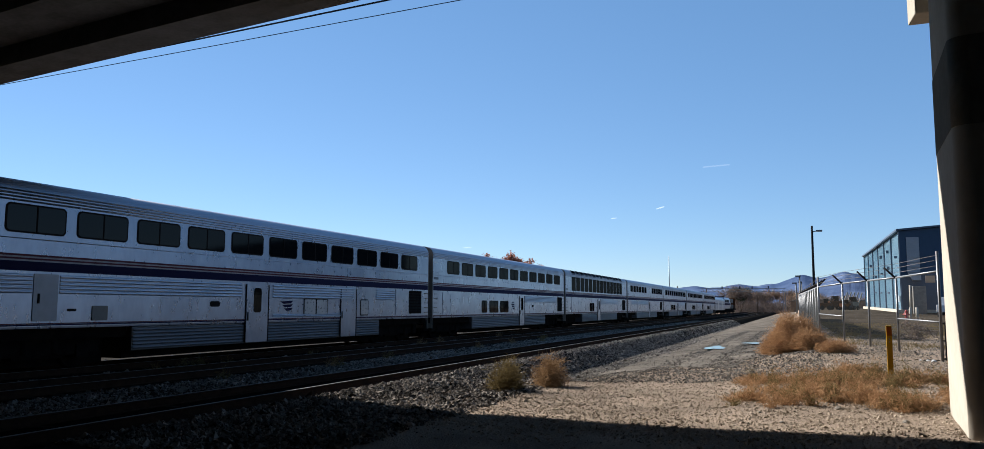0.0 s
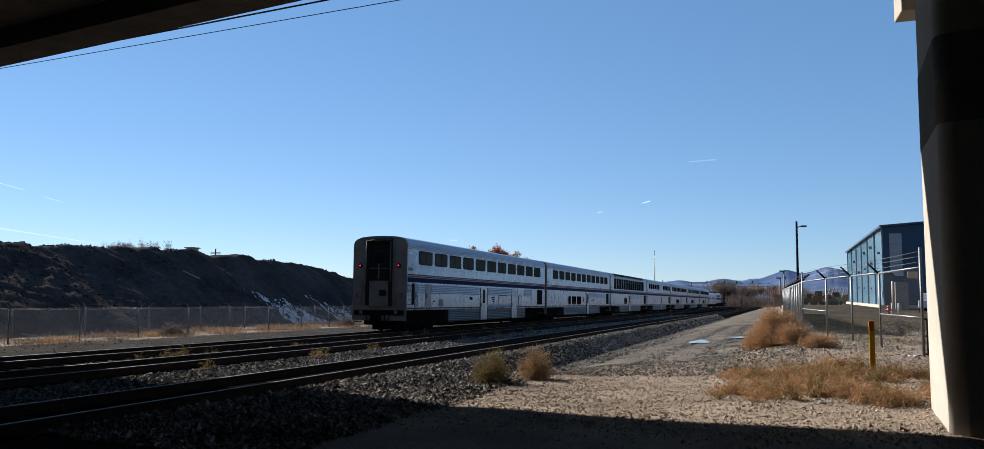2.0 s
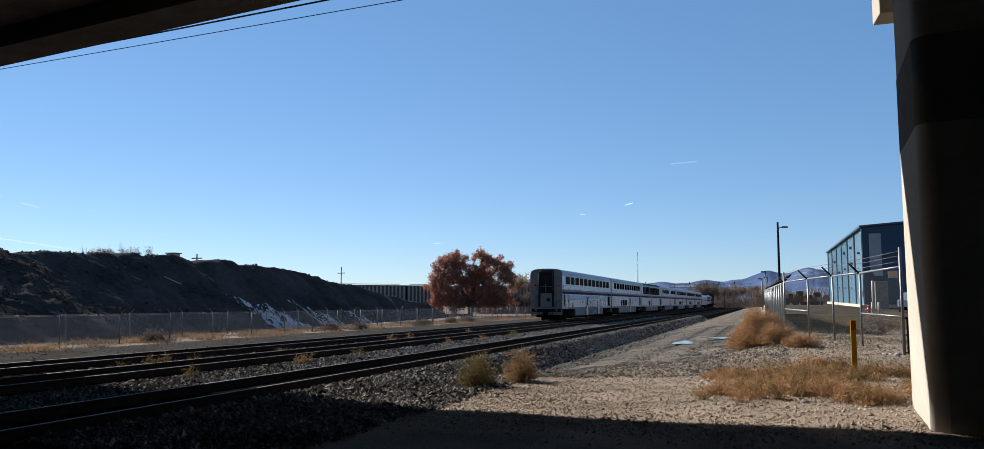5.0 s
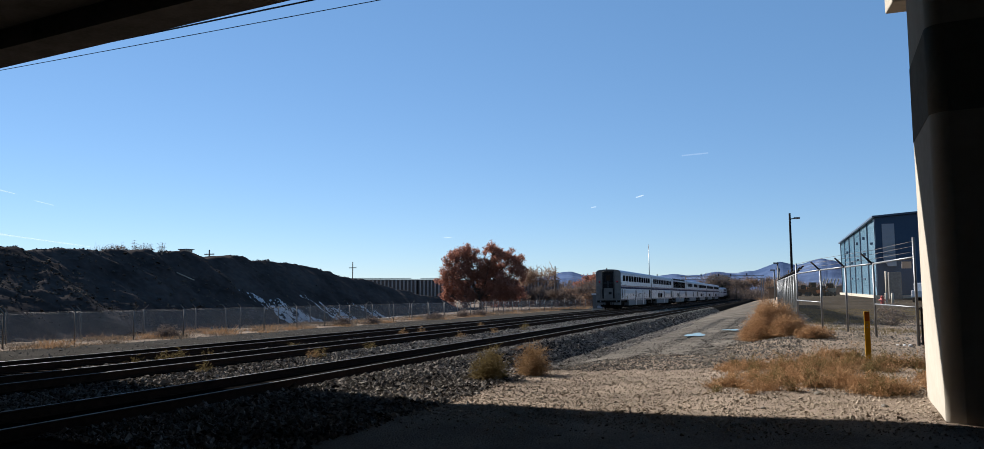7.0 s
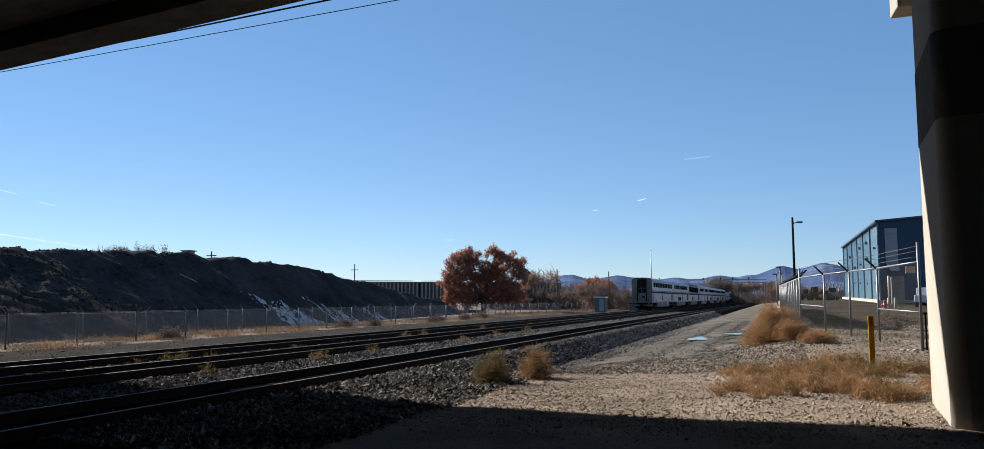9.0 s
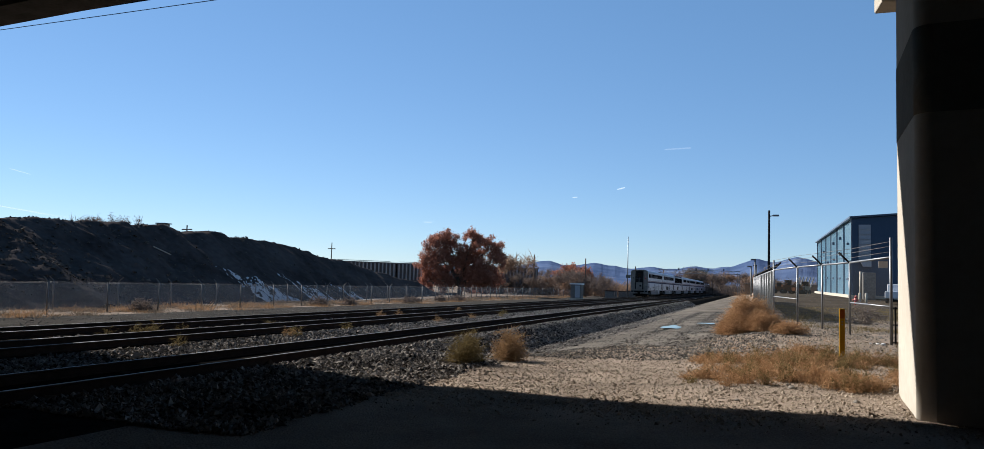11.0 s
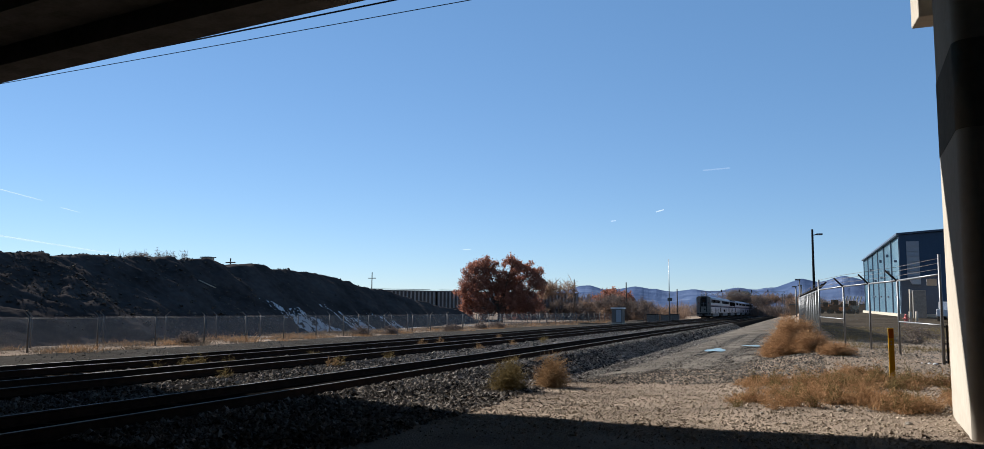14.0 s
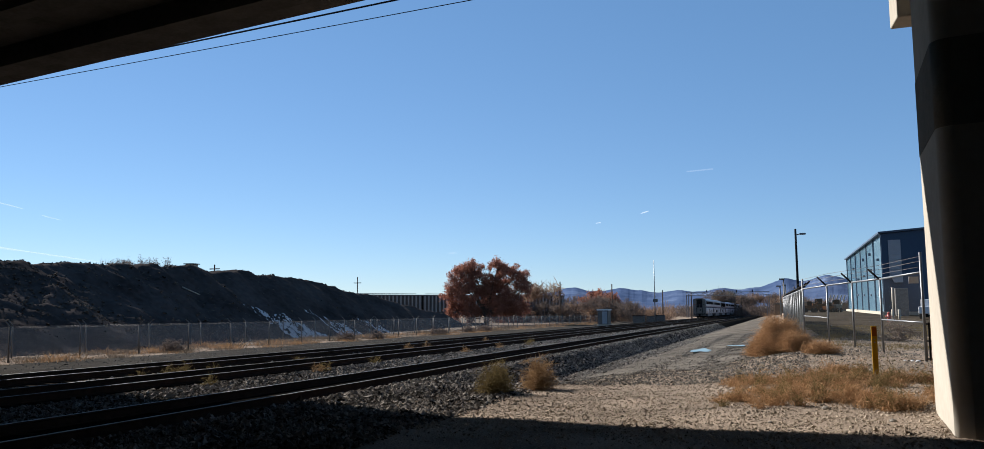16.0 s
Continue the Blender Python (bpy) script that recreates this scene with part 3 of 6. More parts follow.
def wheelset(parent, y):
    bm = bmesh.new()
    cyl(bm, (-0.8, 0, 0), (0.8, 0, 0), 0.085, n=10)
    for s in (1, -1):
        cyl(bm, (s * 0.70, 0, 0), (s * 0.82, 0, 0), 0.457, n=28)
        cyl(bm, (s * 0.685, 0, 0), (s * 0.70, 0, 0), 0.485, n=28)
        cyl(bm, (s * 0.82, 0, 0), (s * 0.86, 0, 0), 0.19, n=14)
        for k in range(5):
            a = 2 * math.pi * k / 5
            cyl(bm, (s * 0.82, 0.3 * math.cos(a), 0.3 * math.sin(a)), (s * 0.832, 0.3 * math.cos(a), 0.3 * math.sin(a)), 0.05, n=8)
    w = part("wheelset", bm, M_UNDER, parent, "dark steel wheels on an axle")
    w.location = (0, y, 0.463)
    return w


def bogie(car, y):
    bm = bmesh.new()
    for s in (1, -1):
        bx(bm, s * 0.98 - 0.09, s * 0.98 + 0.09, y - 1.9, y + 1.9, 0.38, 0.92)
        for k in (-1.3, 1.3):
            bx(bm, s * 1.0 - 0.13, s * 1.0 + 0.13, y + k - 0.2, y + k + 0.2, 0.30, 0.66)
        for k in (-0.45, 0.45):
            cyl(bm, (s * 0.98, y + k, 0.42), (s * 0.98, y + k, 0.95), 0.14, n=12)
        bx(bm, s * 0.98 - 0.05, s * 0.98 + 0.05, y - 0.75, y + 0.75, 0.30, 0.40)
    bx(bm, -0.98, 0.98, y - 0.28, y + 0.28, 0.55, 0.88)
    b = part("bogie", bm, M_UNDER, car, "black wheel truck frame", 0.015)
    for k in (-1.3, 1.3):
        wheelset(b, y + k)
    return b


def car_outline(top=4.93, bottom=1.12):
    half = [(1.545, bottom), (1.55, bottom + 0.05), (1.55, 4.42), (1.535, 4.55), (1.47, 4.68), (1.33, 4.79), (1.08, 4.87), (0.72, 4.91), (0.3, top)]
    return half + [(-x, z) for x, z in half[::-1]]


def shell_parts(car, top=4.93):
    """The steel body, the roof skin over it and the dark ends."""
    part("body", prism(bmesh.new(), car_outline(top), BODY_Y[0] + 0.06, BODY_Y[1] - 0.06), M_STEEL, car)
    bm = bmesh.new()
    o = [(x, z) for x, z in car_outline(top) if z > 4.4]
    ys = [BODY_Y[0] + 0.07, BODY_Y[1] - 0.07]
    rows = [[bm.verts.new((x * 1.004, y, z + 0.008)) for x, z in o] for y in ys]
    for i in range(len(o) - 1):
        f = bm.faces.new((rows[0][i], rows[0][i + 1], rows[1][i + 1], rows[1][i]))
        f.smooth = True
    part("roof", bm, M_ROOF, car, "ribbed steel roof")
    for s in (1, -1):
        for x, z, r in ((1.556, 4.30, 0.024), (1.556, 4.38, 0.024), (1.554, 4.46, 0.024), (1.543, 4.54, 0.022), (1.553, 3.36, 0.012)):
            part("roof_rib", tube((s * x, ys[0], z), (s * x, ys[1], z), r, n=8), M_FLUTE, car)
    for y0, y1 in ((BODY_Y[0], BODY_Y[0] + 0.058), (BODY_Y[1] - 0.058, BODY_Y[1])):
        part("end_wall", prism(bmesh.new(), [(x * 0.995, 0.58 if z < 1.2 else z - 0.006) for x, z in car_outline(top)], y0, y1), M_ENDDIRT, car, "grimy brown steel end wall", 0.03)


def gangway(car, y, out):
    """The rubber-framed door frame on a car's end."""
    bm = bmesh.new()
    y1 = y + out * 0.14
    lo, hi = min(y, y1), max(y, y1)
    for s in (1, -1):
        bx(bm, s * 0.66 - 0.09, s * 0.66 + 0.09, lo, hi, 1.35, 4.62)
    bx(bm, -0.75, 0.75, lo, hi, 4.62, 4.80)
    g = part("gangway_frame", bm, M_BLACK, car, "black rubber gangway frame", 0.03)
    part("end_door", box(-0.565, 0.565, min(y, y + out * 0.02), max(y, y + out * 0.02), 2.62, 4.6), M_BLACK, g, "dark end door")
    part("door_window", box(-0.26, 0.26, min(y, y + out * 0.03), max(y, y + out * 0.03), 3.55, 4.2), M_GLASS, g)
    part("grab_bar", bx(tube((-0.56, y + out * 0.1, 3.25), (0.56, y + out * 0.1, 3.25), 0.02), -0.05, 0.0, min(y, y + out * 0.1), max(y, y + out * 0.1), 2.7, 3.5), M_GALV, g)
    for s in (1, -1):
        part("gangway_rail", tube((s * 0.70, y + out * 0.17, 2.5), (s * 0.70, y + out * 0.17, 4.66), 0.022, n=8), M_GALVDARK, g)
    part("gangway_rail", tube((-0.70, y + out * 0.17, 4.70), (0.70, y + out * 0.17, 4.70), 0.022, n=8), M_GALVDARK, g)
    part("lower_plate", box(-0.56, 0.56, min(y, y + out * 0.05), max(y, y + out * 0.05), 1.32, 2.55), M_ENDDIRT, car)


def end_gear(car, y, out, lamps):
    """Buffer beam, coupler, steps, hoses and rails below an end."""
    def span(a, b):
        return min(y + out * a, y + out * b), max(y + out * a, y + out * b)

    part("buffer_beam", box(-1.42, 1.42, *span(-0.5, 0.02), 0.86, 1.12), M_UNDER, car, "black end sill")
    c = box(-0.14, 0.14, *span(-0.6, 0.32), 0.62, 0.90)
    bx(c, -0.24, 0.24, *span(0.18, 0.42), 0.58, 0.95)
    part("coupler", c, M_UNDER, car, "steel knuckle coupler", 0.03)
    part("draft_box", box(-1.15, 1.15, *span(-0.95, -0.55), 0.34, 0.86), M_UNDER, car, bevel=0.04)
    for s in (1, -1):
        st = bmesh.new()
        for z in (0.48, 0.78):
            bx(st, s * 1.33 - 0.17, s * 1.33 + 0.17, *span(-0.42, -0.1), z, z + 0.04)
        for a in (-0.42, -0.12):
            bx(st, s * 1.48 - 0.015, s * 1.48 + 0.015, *span(a, a + 0.04), 0.48, 1.0)
        part("step", st, M_UNDER, car)
        part("grab_rail", bx(tube((s * 0.98, y + out * 0.06, 1.4), (s * 0.98, y + out * 0.06, 2.6), 0.018), s * 1.3 - 0.08, s * 1.3 + 0.08, *span(0, 0.05), 1.75, 1.98), M_GALVDARK, car)
        h = bmesh.new()
        for k in range(6):
            a, b = k / 6, (k + 1) / 6
            cyl(h, *((s * (0.35 + 0.35 * t), y + out * 0.12, 0.95 - 0.5 * math.sin(math.pi * t)) for t in (a, b)), 0.03, n=8)
        part("brake_hose", h, M_BLACK, car)
        part("hose_plug", box(s * 1.0 - 0.07, s * 1.0 + 0.07, *span(0.02, 0.1), 0.92, 1.1), M_GALV, car)
        if lamps:
            lamp = part("marker_lamp", tube((s * 1.10, y, 3.40), (s * 1.10, y + out * 0.07, 3.40), 0.115, 0.10, 16), M_BLACK, car, "round black lamp housing")
            part("lens", tube((s * 1.10, y + out * 0.071, 3.40), (s * 1.10, y + out * 0.085, 3.40), 0.04, 0.035, 16), M_TAIL, lamp, "glowing red lens")
    part("end_panel_box", box(0.05, 0.40, *span(0.05, 0.1), 1.85, 2.15), M_BLACK, car)


def window(car, y, z, w, h, mull=True, name="window", x=1.55, r=0.1, pane=None):
    for s in (1, -1):
        f = part(name, side_plate(bmesh.new(), x, s, y, z, w + 0.09, h + 0.09, r + 0.03, 0.012), M_BLACK, car, "dark tinted window in a black rubber frame")
        bm = side_plate(bmesh.new(), x + 0.012, s, y, z, w, h, r, 0.006)
        part("pane", bm, pane or M_GLASS, f, "silvered blind behind the glass" if pane else "")
        if mull:
            part("mullion", box(*sorted((s * (x + 0.012), s * (x + 0.026))), y - 0.02, y + 0.02, z - h / 2, z + h / 2), M_BLACK, f)


def flutes(car, y0, y1, z0, z1, x=1.55, material=None, label="horizontally fluted steel panel"):
    k = max(2, round((z1 - z0) / 0.1))
    for s in (1, -1):
        bm = bmesh.new()
        q = []
        for i in range(k):
            for u, d in ((0.0, 0.002), (0.08, 0.013), (0.22, 0.024), (0.42, 0.028), (0.62, 0.024), (0.76, 0.013), (0.84, 0.002)):
                q.append((x + d, z0 + (z1 - z0) * (i + u) / k))
        a, b = ([bm.verts.new((s * p, y, z)) for p, z in q] for y in (y0, y1))
        for i in range(len(q) - 1):
            bm.faces.new((a[i], a[i + 1], b[i + 1], b[i]))
        part("fluted_panel", bm, material or M_FLUTE, car, label)


def panel(car, name, y0, y1, z0, z1, material, label="", d=0.012, x=1.55, r=0.03):
    for s in (1, -1):
        part(name, side_plate(bmesh.new(), x, s, (y0 + y1) / 2, (z0 + z1) / 2, y1 - y0, z1 - z0, r, d), material, car, label)


def stripes(car, z=2.78):
    for s in (1, -1):
        for z0, z1, m, nm in ((-0.22, 0.02, M_BLUE, "blue_stripe"), (0.024, 0.055, M_PINK, "pale_stripe"), (0.059, 0.105, M_RED, "red_stripe"), (0.109, 0.140, M_PINK, "pale_stripe"), (0.144, 0.195, M_RED, "red_stripe")):
            part(nm, box(*sorted((s * 1.55, s * 1.556)), BODY_Y[0] + 0.1, BODY_Y[1] - 0.1, z + z0, z + z1), m, car)
        part("sill_stripe", box(*sorted((s * 1.55, s * 1.562)), BODY_Y[0] + 0.1, BODY_Y[1] - 0.1, 1.19, 1.225), M_BLUE, car, "dark navy sill line")
        part("sill_stripe", box(*sorted((s * 1.55, s * 1.562)), BODY_Y[0] + 0.1, BODY_Y[1] - 0.1, 1.229, 1.255), M_RED, car, "dark red sill line")


def skirt(car, y0, y1):
    bm = box(-1.50, 1.50, y0, y1, 0.42, 1.115)
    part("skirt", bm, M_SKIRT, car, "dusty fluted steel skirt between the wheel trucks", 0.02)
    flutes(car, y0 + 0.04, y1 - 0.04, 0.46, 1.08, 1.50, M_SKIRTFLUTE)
    part("under_gear", box(-1.3, 1.3, BODY_Y[0] + 0.5, BODY_Y[1] - 0.5, 0.82, 1.118), M_UNDER, car)
    # dark boxes added under the floor to hide the sunlit ground beyond
    part("underfloor_filler", box(-1.1, 1.1, y0 + 0.05, y1 - 0.05, 0.19, 0.815), M_UNDER, car)
    for yb in (3.1, PITCH - 3.3):
        part("brake_rigging", box(-0.66, 0.66, yb - 2.4, yb + 2.4, 0.1, 0.9), M_UNDER, car)


def door(car, y0, y1, z0=0.45, z1=2.46, glass=True):
    for s in (1, -1):
        d = part("side_door", side_plate(bmesh.new(), 1.55, s, (y0 + y1) / 2, (z0 + z1) / 2, y1 - y0, z1 - z0, 0.06, 0.015), M_STEEL, car, "plain steel boarding door")
        for ya, yb in ((y0 - 0.06, y0 - 0.01), (y1 + 0.01, y1 + 0.06)):
            part("door_seal", box(*sorted((s * 1.55, s * 1.575)), ya, yb, z0, z1), M_BLACK, d)
        if glass:
            part("door_window", side_plate(bmesh.new(), 1.565, s, (y0 + y1) / 2, z1 - 0.55, 0.42, 0.86, 0.1, 0.01), M_GLASS, d)
        part("handle", box(*sorted((s * 1.565, s * 1.60)), y0 + 0.06, y0 + 0.1, 1.2, 1.5), M_GALV, d)


def emblem(car, y, z, w):
    """A dark three-band swoosh in plain shapes, with a bar for the name above it."""
    bm = bmesh.new()
    for s in (1, -1):
        for k in range(3):
            y0, z0 = y - s * 0 - w / 2 + 0.05, z + 0.16 - 0.13 * k
            q = [(y - w / 2 + 0.12 * k, z0), (y + w / 2, z0 + 0.03), (y + w / 2 - 0.12, z0 - 0.07), (y - w / 2 + 0.2 + 0.1 * k, z0 - 0.09)]
            a = [bm.verts.new((s * 1.551, p, r)) for p, r in q]
            b = [bm.verts.new((s * 1.557, p, r)) for p, r in q]
            bm.faces.new(b)
            for i in range(4):
                bm.faces.new((a[i], a[(i + 1) % 4], b[(i + 1) % 4], b[i]))
        bx(bm, *sorted((s * 1.551, s * 1.556)), y - w / 2 + 0.15, y + w / 2 - 0.1, z + 0.27, z + 0.33)
    part("emblem", bm, M_BLUE, car, "dark blue swept emblem with a lettering bar")


def louver(car, y0, y1, z0, z1):
    panel(car, "vent_opening", y0, y1, z0, z1, M_BLACK, "black vent grille", 0.01)
    bm = bmesh.new()
    for s in (1, -1):
        for i in range(8):
            z = z0 + (z1 - z0) * (i + 0.5) / 8
            bx(bm, *sorted((s * 1.558, s * 1.572)), y0 + 0.06, y1 - 0.06, z - 0.025, z + 0.025)
    part("vent_slats", bm, M_UNDER, car)


def corner_ladder(car, y):
    for s in (1, -1):
        for k in range(5):
            part("ladder_rung", box(*sorted((s * 1.55, s * 1.60)), y - 0.17, y + 0.17, 1.4 + 0.24 * k, 1.43 + 0.24 * k), M_GALVDARK, car)


def base_car(label, lamps=False):
    car = thing("passenger_car", label, "train car", group="cars of the passenger train")
    shell_parts(car)
    stripes(car)
    for y, out in ((BODY_Y[0], -1), (BODY_Y[1], 1)):
        gangway(car, y, out)
        end_gear(car, y, out, lamps and out < 0)
    bogie(car, 3.1), bogie(car, PITCH - 3.3)
    skirt(car, 5.75, 20.4)
    corner_ladder(car, 0.45), corner_ladder(car, 25.2)
    panel(car, "lettering_bar", 0.32, 0.78, 4.0, 4.09, M_WHITE, "pale lettering bar", 0.004)
    if not lamps:
        panel(car, "number_bar", 0.28, 0.86, 3.14, 3.27, M_NAVY, "dark number bar", 0.004)
    return car


def coach_tail():
    car = base_car("stainless steel double-deck coach with red marker lamps at its rear", True)
    for k in range(5):
        panel(car, "number_bar", 0.30 + 0.115 * k, 0.38 + 0.115 * k, 3.14, 3.31, M_NAVY, "dark number bar", 0.004, r=0.02)
    for i in range(11):
        window(car, 2.41 + 2.09 * i, 3.86, 1.66, 0.64)
    flutes(car, 0.25, 0.68, 2.0, 2.5)
    panel(car, "vent_opening", 0.74, 1.04, 1.4, 2.5, M_BLACK, "dark vertical vent", 0.01)
    flutes(car, 1.45, 2.38, 2.0, 2.5)
    flutes(car, 3.2, 10.5, 2.0, 2.5)
    flutes(car, 12.3, 18.0, 2.0, 2.5)
    flutes(car, 20.0, 21.8, 2.0, 2.5)
    flutes(car, 12.3, 17.0, 1.30, 1.42)
    panel(car, "access_door", 2.42, 3.14, 1.3, 2.5, M_STEELDARK, "narrow dull steel access door", 0.02)
    panel(car, "door_handle", 2.55, 2.6, 1.75, 2.0, M_BLACK, "", 0.04, r=0.01)
    panel(car, "access_door", 1.07, 1.40, 1.3, 2.5, M_STEELDARK, "narrow dull steel access door", 0.02)
    panel(car, "door_handle", 1.18, 1.22, 1.75, 2.0, M_BLACK, "", 0.04, r=0.01)
    panel(car, "access_door", 1.45, 2.36, 1.3, 1.95, M_STEEL, "", 0.02)
    panel(car, "hatch", 4.25, 4.78, 1.3, 1.7, M_SKIRT, "small grey hatch", 0.02)
    panel(car, "lettering_bar", 3.45, 3.75, 1.55, 1.62, M_BLACK, "", 0.005)
    panel(car, "gauge_port", 8.95, 9.42, 1.68, 1.86, M_BLACK, "small dark port", 0.012, r=0.07)
    door(car, 10.8, 12.0)
    emblem(car, 13.15, 1.72, 0.8)
    window(car, 14.7, 1.66, 0.76, 0.62, False, "lower_window", r=0.06, pane=M_BLIND)
    window(car, 15.55, 1.66, 0.76, 0.62, False, "lower_window", r=0.06, pane=M_BLIND)
    door(car, 17.0, 18.2, 0.45, 2.46, False)
    window(car, 18.94, 1.66, 0.62, 0.62, False, "lower_window", r=0.06, pane=M_BLIND)
    panel(car, "access_door", 21.9, 22.8, 1.3, 2.48, M_STEEL, "narrow steel access door", 0.02)
    louver(car, 23.3, 24.7, 1.36, 2.49)
    return car


def coach_plain():
    car = base_car("stainless steel double-deck coach with one row of upper windows")
    for i in range(11):
        window(car, 2.85 + 2.065 * i, 3.86, 1.60, 0.64)
    panel(car, "access_door", 1.4, 2.3, 1.3, 2.5, M_STEEL, "wide steel equipment door", 0.02)
    panel(car, "access_door", 2.5, 3.6, 1.4, 2.4, M_STEEL, "", 0.012)
    panel(car, "access_door", 3.8, 4.9, 1.4, 2.4, M_STEEL, "", 0.012)
    for y, w in ((7.62, 0.78), (9.28, 1.5), (11.2, 1.5)):
        window(car, y, 1.72, w, 0.66, True, "lower_window", r=0.07)
    emblem(car, 12.9, 1.72, 0.7)
    door(car, 14.3, 15.3)
    flutes(car, 15.5, 23.3, 2.05, 2.5)
    panel(car, "gauge_port", 17.0, 17.4, 1.68, 1.86, M_BLACK, "small dark port", 0.012, r=0.07)
    louver(car, 23.6, 24.9, 1.36, 2.49)
    return car


def lounge_car():
    car = base_car("stainless steel lounge car with tall windows and roof glazing")
    for i in range(14):
        y = 2.75 + 1.5 * i
        window(car, y, 3.68, 1.22, 1.10, False, "tall_window", r=0.06)
        for s in (1, -1):
            bm = bmesh.new()
            q = [(1.556, 4.43), (1.545, 4.56), (1.48, 4.70), (1.35, 4.81)]
            a = [[bm.verts.new((s * x, yy, z + 0.02)) for x, z in q] for yy in (y - 0.62, y + 0.62)]
            for k in range(3):
                bm.faces.new((a[0][k], a[0][k + 1], a[1][k + 1], a[1][k]))
            bmesh.ops.solidify(bm, geom=bm.faces[:], thickness=0.012)
            part("roof_window", bm, M_GLASS, car, "curved dark roof glazing")
    window(car, 8.8, 1.72, 0.7, 0.66, False, "lower_window", r=0.06)
    window(car, 9.7, 1.72, 0.7, 0.66, False, "lower_window", r=0.06)
    door(car, 11.5, 12.6)
    panel(car, "access_door", 20.8, 21.6, 1.3, 2.48, M_STEEL, "", 0.02)
    panel(car, "access_door", 2.0, 2.8, 1.3, 2.48, M_STEEL, "", 0.02)
    flutes(car, 13.0, 20.5, 2.05, 2.5)
    louver(car, 23.0, 24.7, 1.36, 2.49)
    return car


def diner_car():
    car = base_car("stainless steel dining car with two groups of windows")
    for i in range(6):
        window(car, 2.6 + 1.8 * i, 3.86, 1.4, 0.62)
    for i in range(5):
        window(car, 17.0 + 1.75 * i, 3.86, 1.4, 0.62)
    door(car, 13.9, 14.9)
    flutes(car, 2.0, 13.5, 2.05, 2.5)
    panel(car, "access_door", 6.0, 7.4, 1.3, 2.48, M_STEEL, "", 0.02)
    louver(car, 22.8, 24.6, 1.36, 2.49)
    return car


def baggage_car():
    car = thing("baggage_car", "silver single-deck baggage car behind the locomotives", "train car", group="cars of the passenger train")
    o = [(1.5, 1.1), (1.52, 3.5), (1.42, 3.85), (1.1, 4.1), (0.5, 4.22)]
    part("body", prism(bmesh.new(), o + [(-x, z) for x, z in o[::-1]], 0.15, 25.6), M_STEEL, car, bevel=0.03)
    for y in (7.0, 18.5):
        panel(car, "sliding_door", y, y + 2.2, 1.25, 3.4, M_WHITE, "wide sliding door", 0.03, 1.52)
    panel(car, "blue_stripe", 0.3, 25.4, 2.5, 2.68, M_BLUE, "", 0.006, 1.52)
    part("under_gear", box(-1.3, 1.3, 0.4, 25.3, 0.82, 1.1), M_UNDER, car)
    bogie(car, 3.1), bogie(car, PITCH - 3.3)
    return car


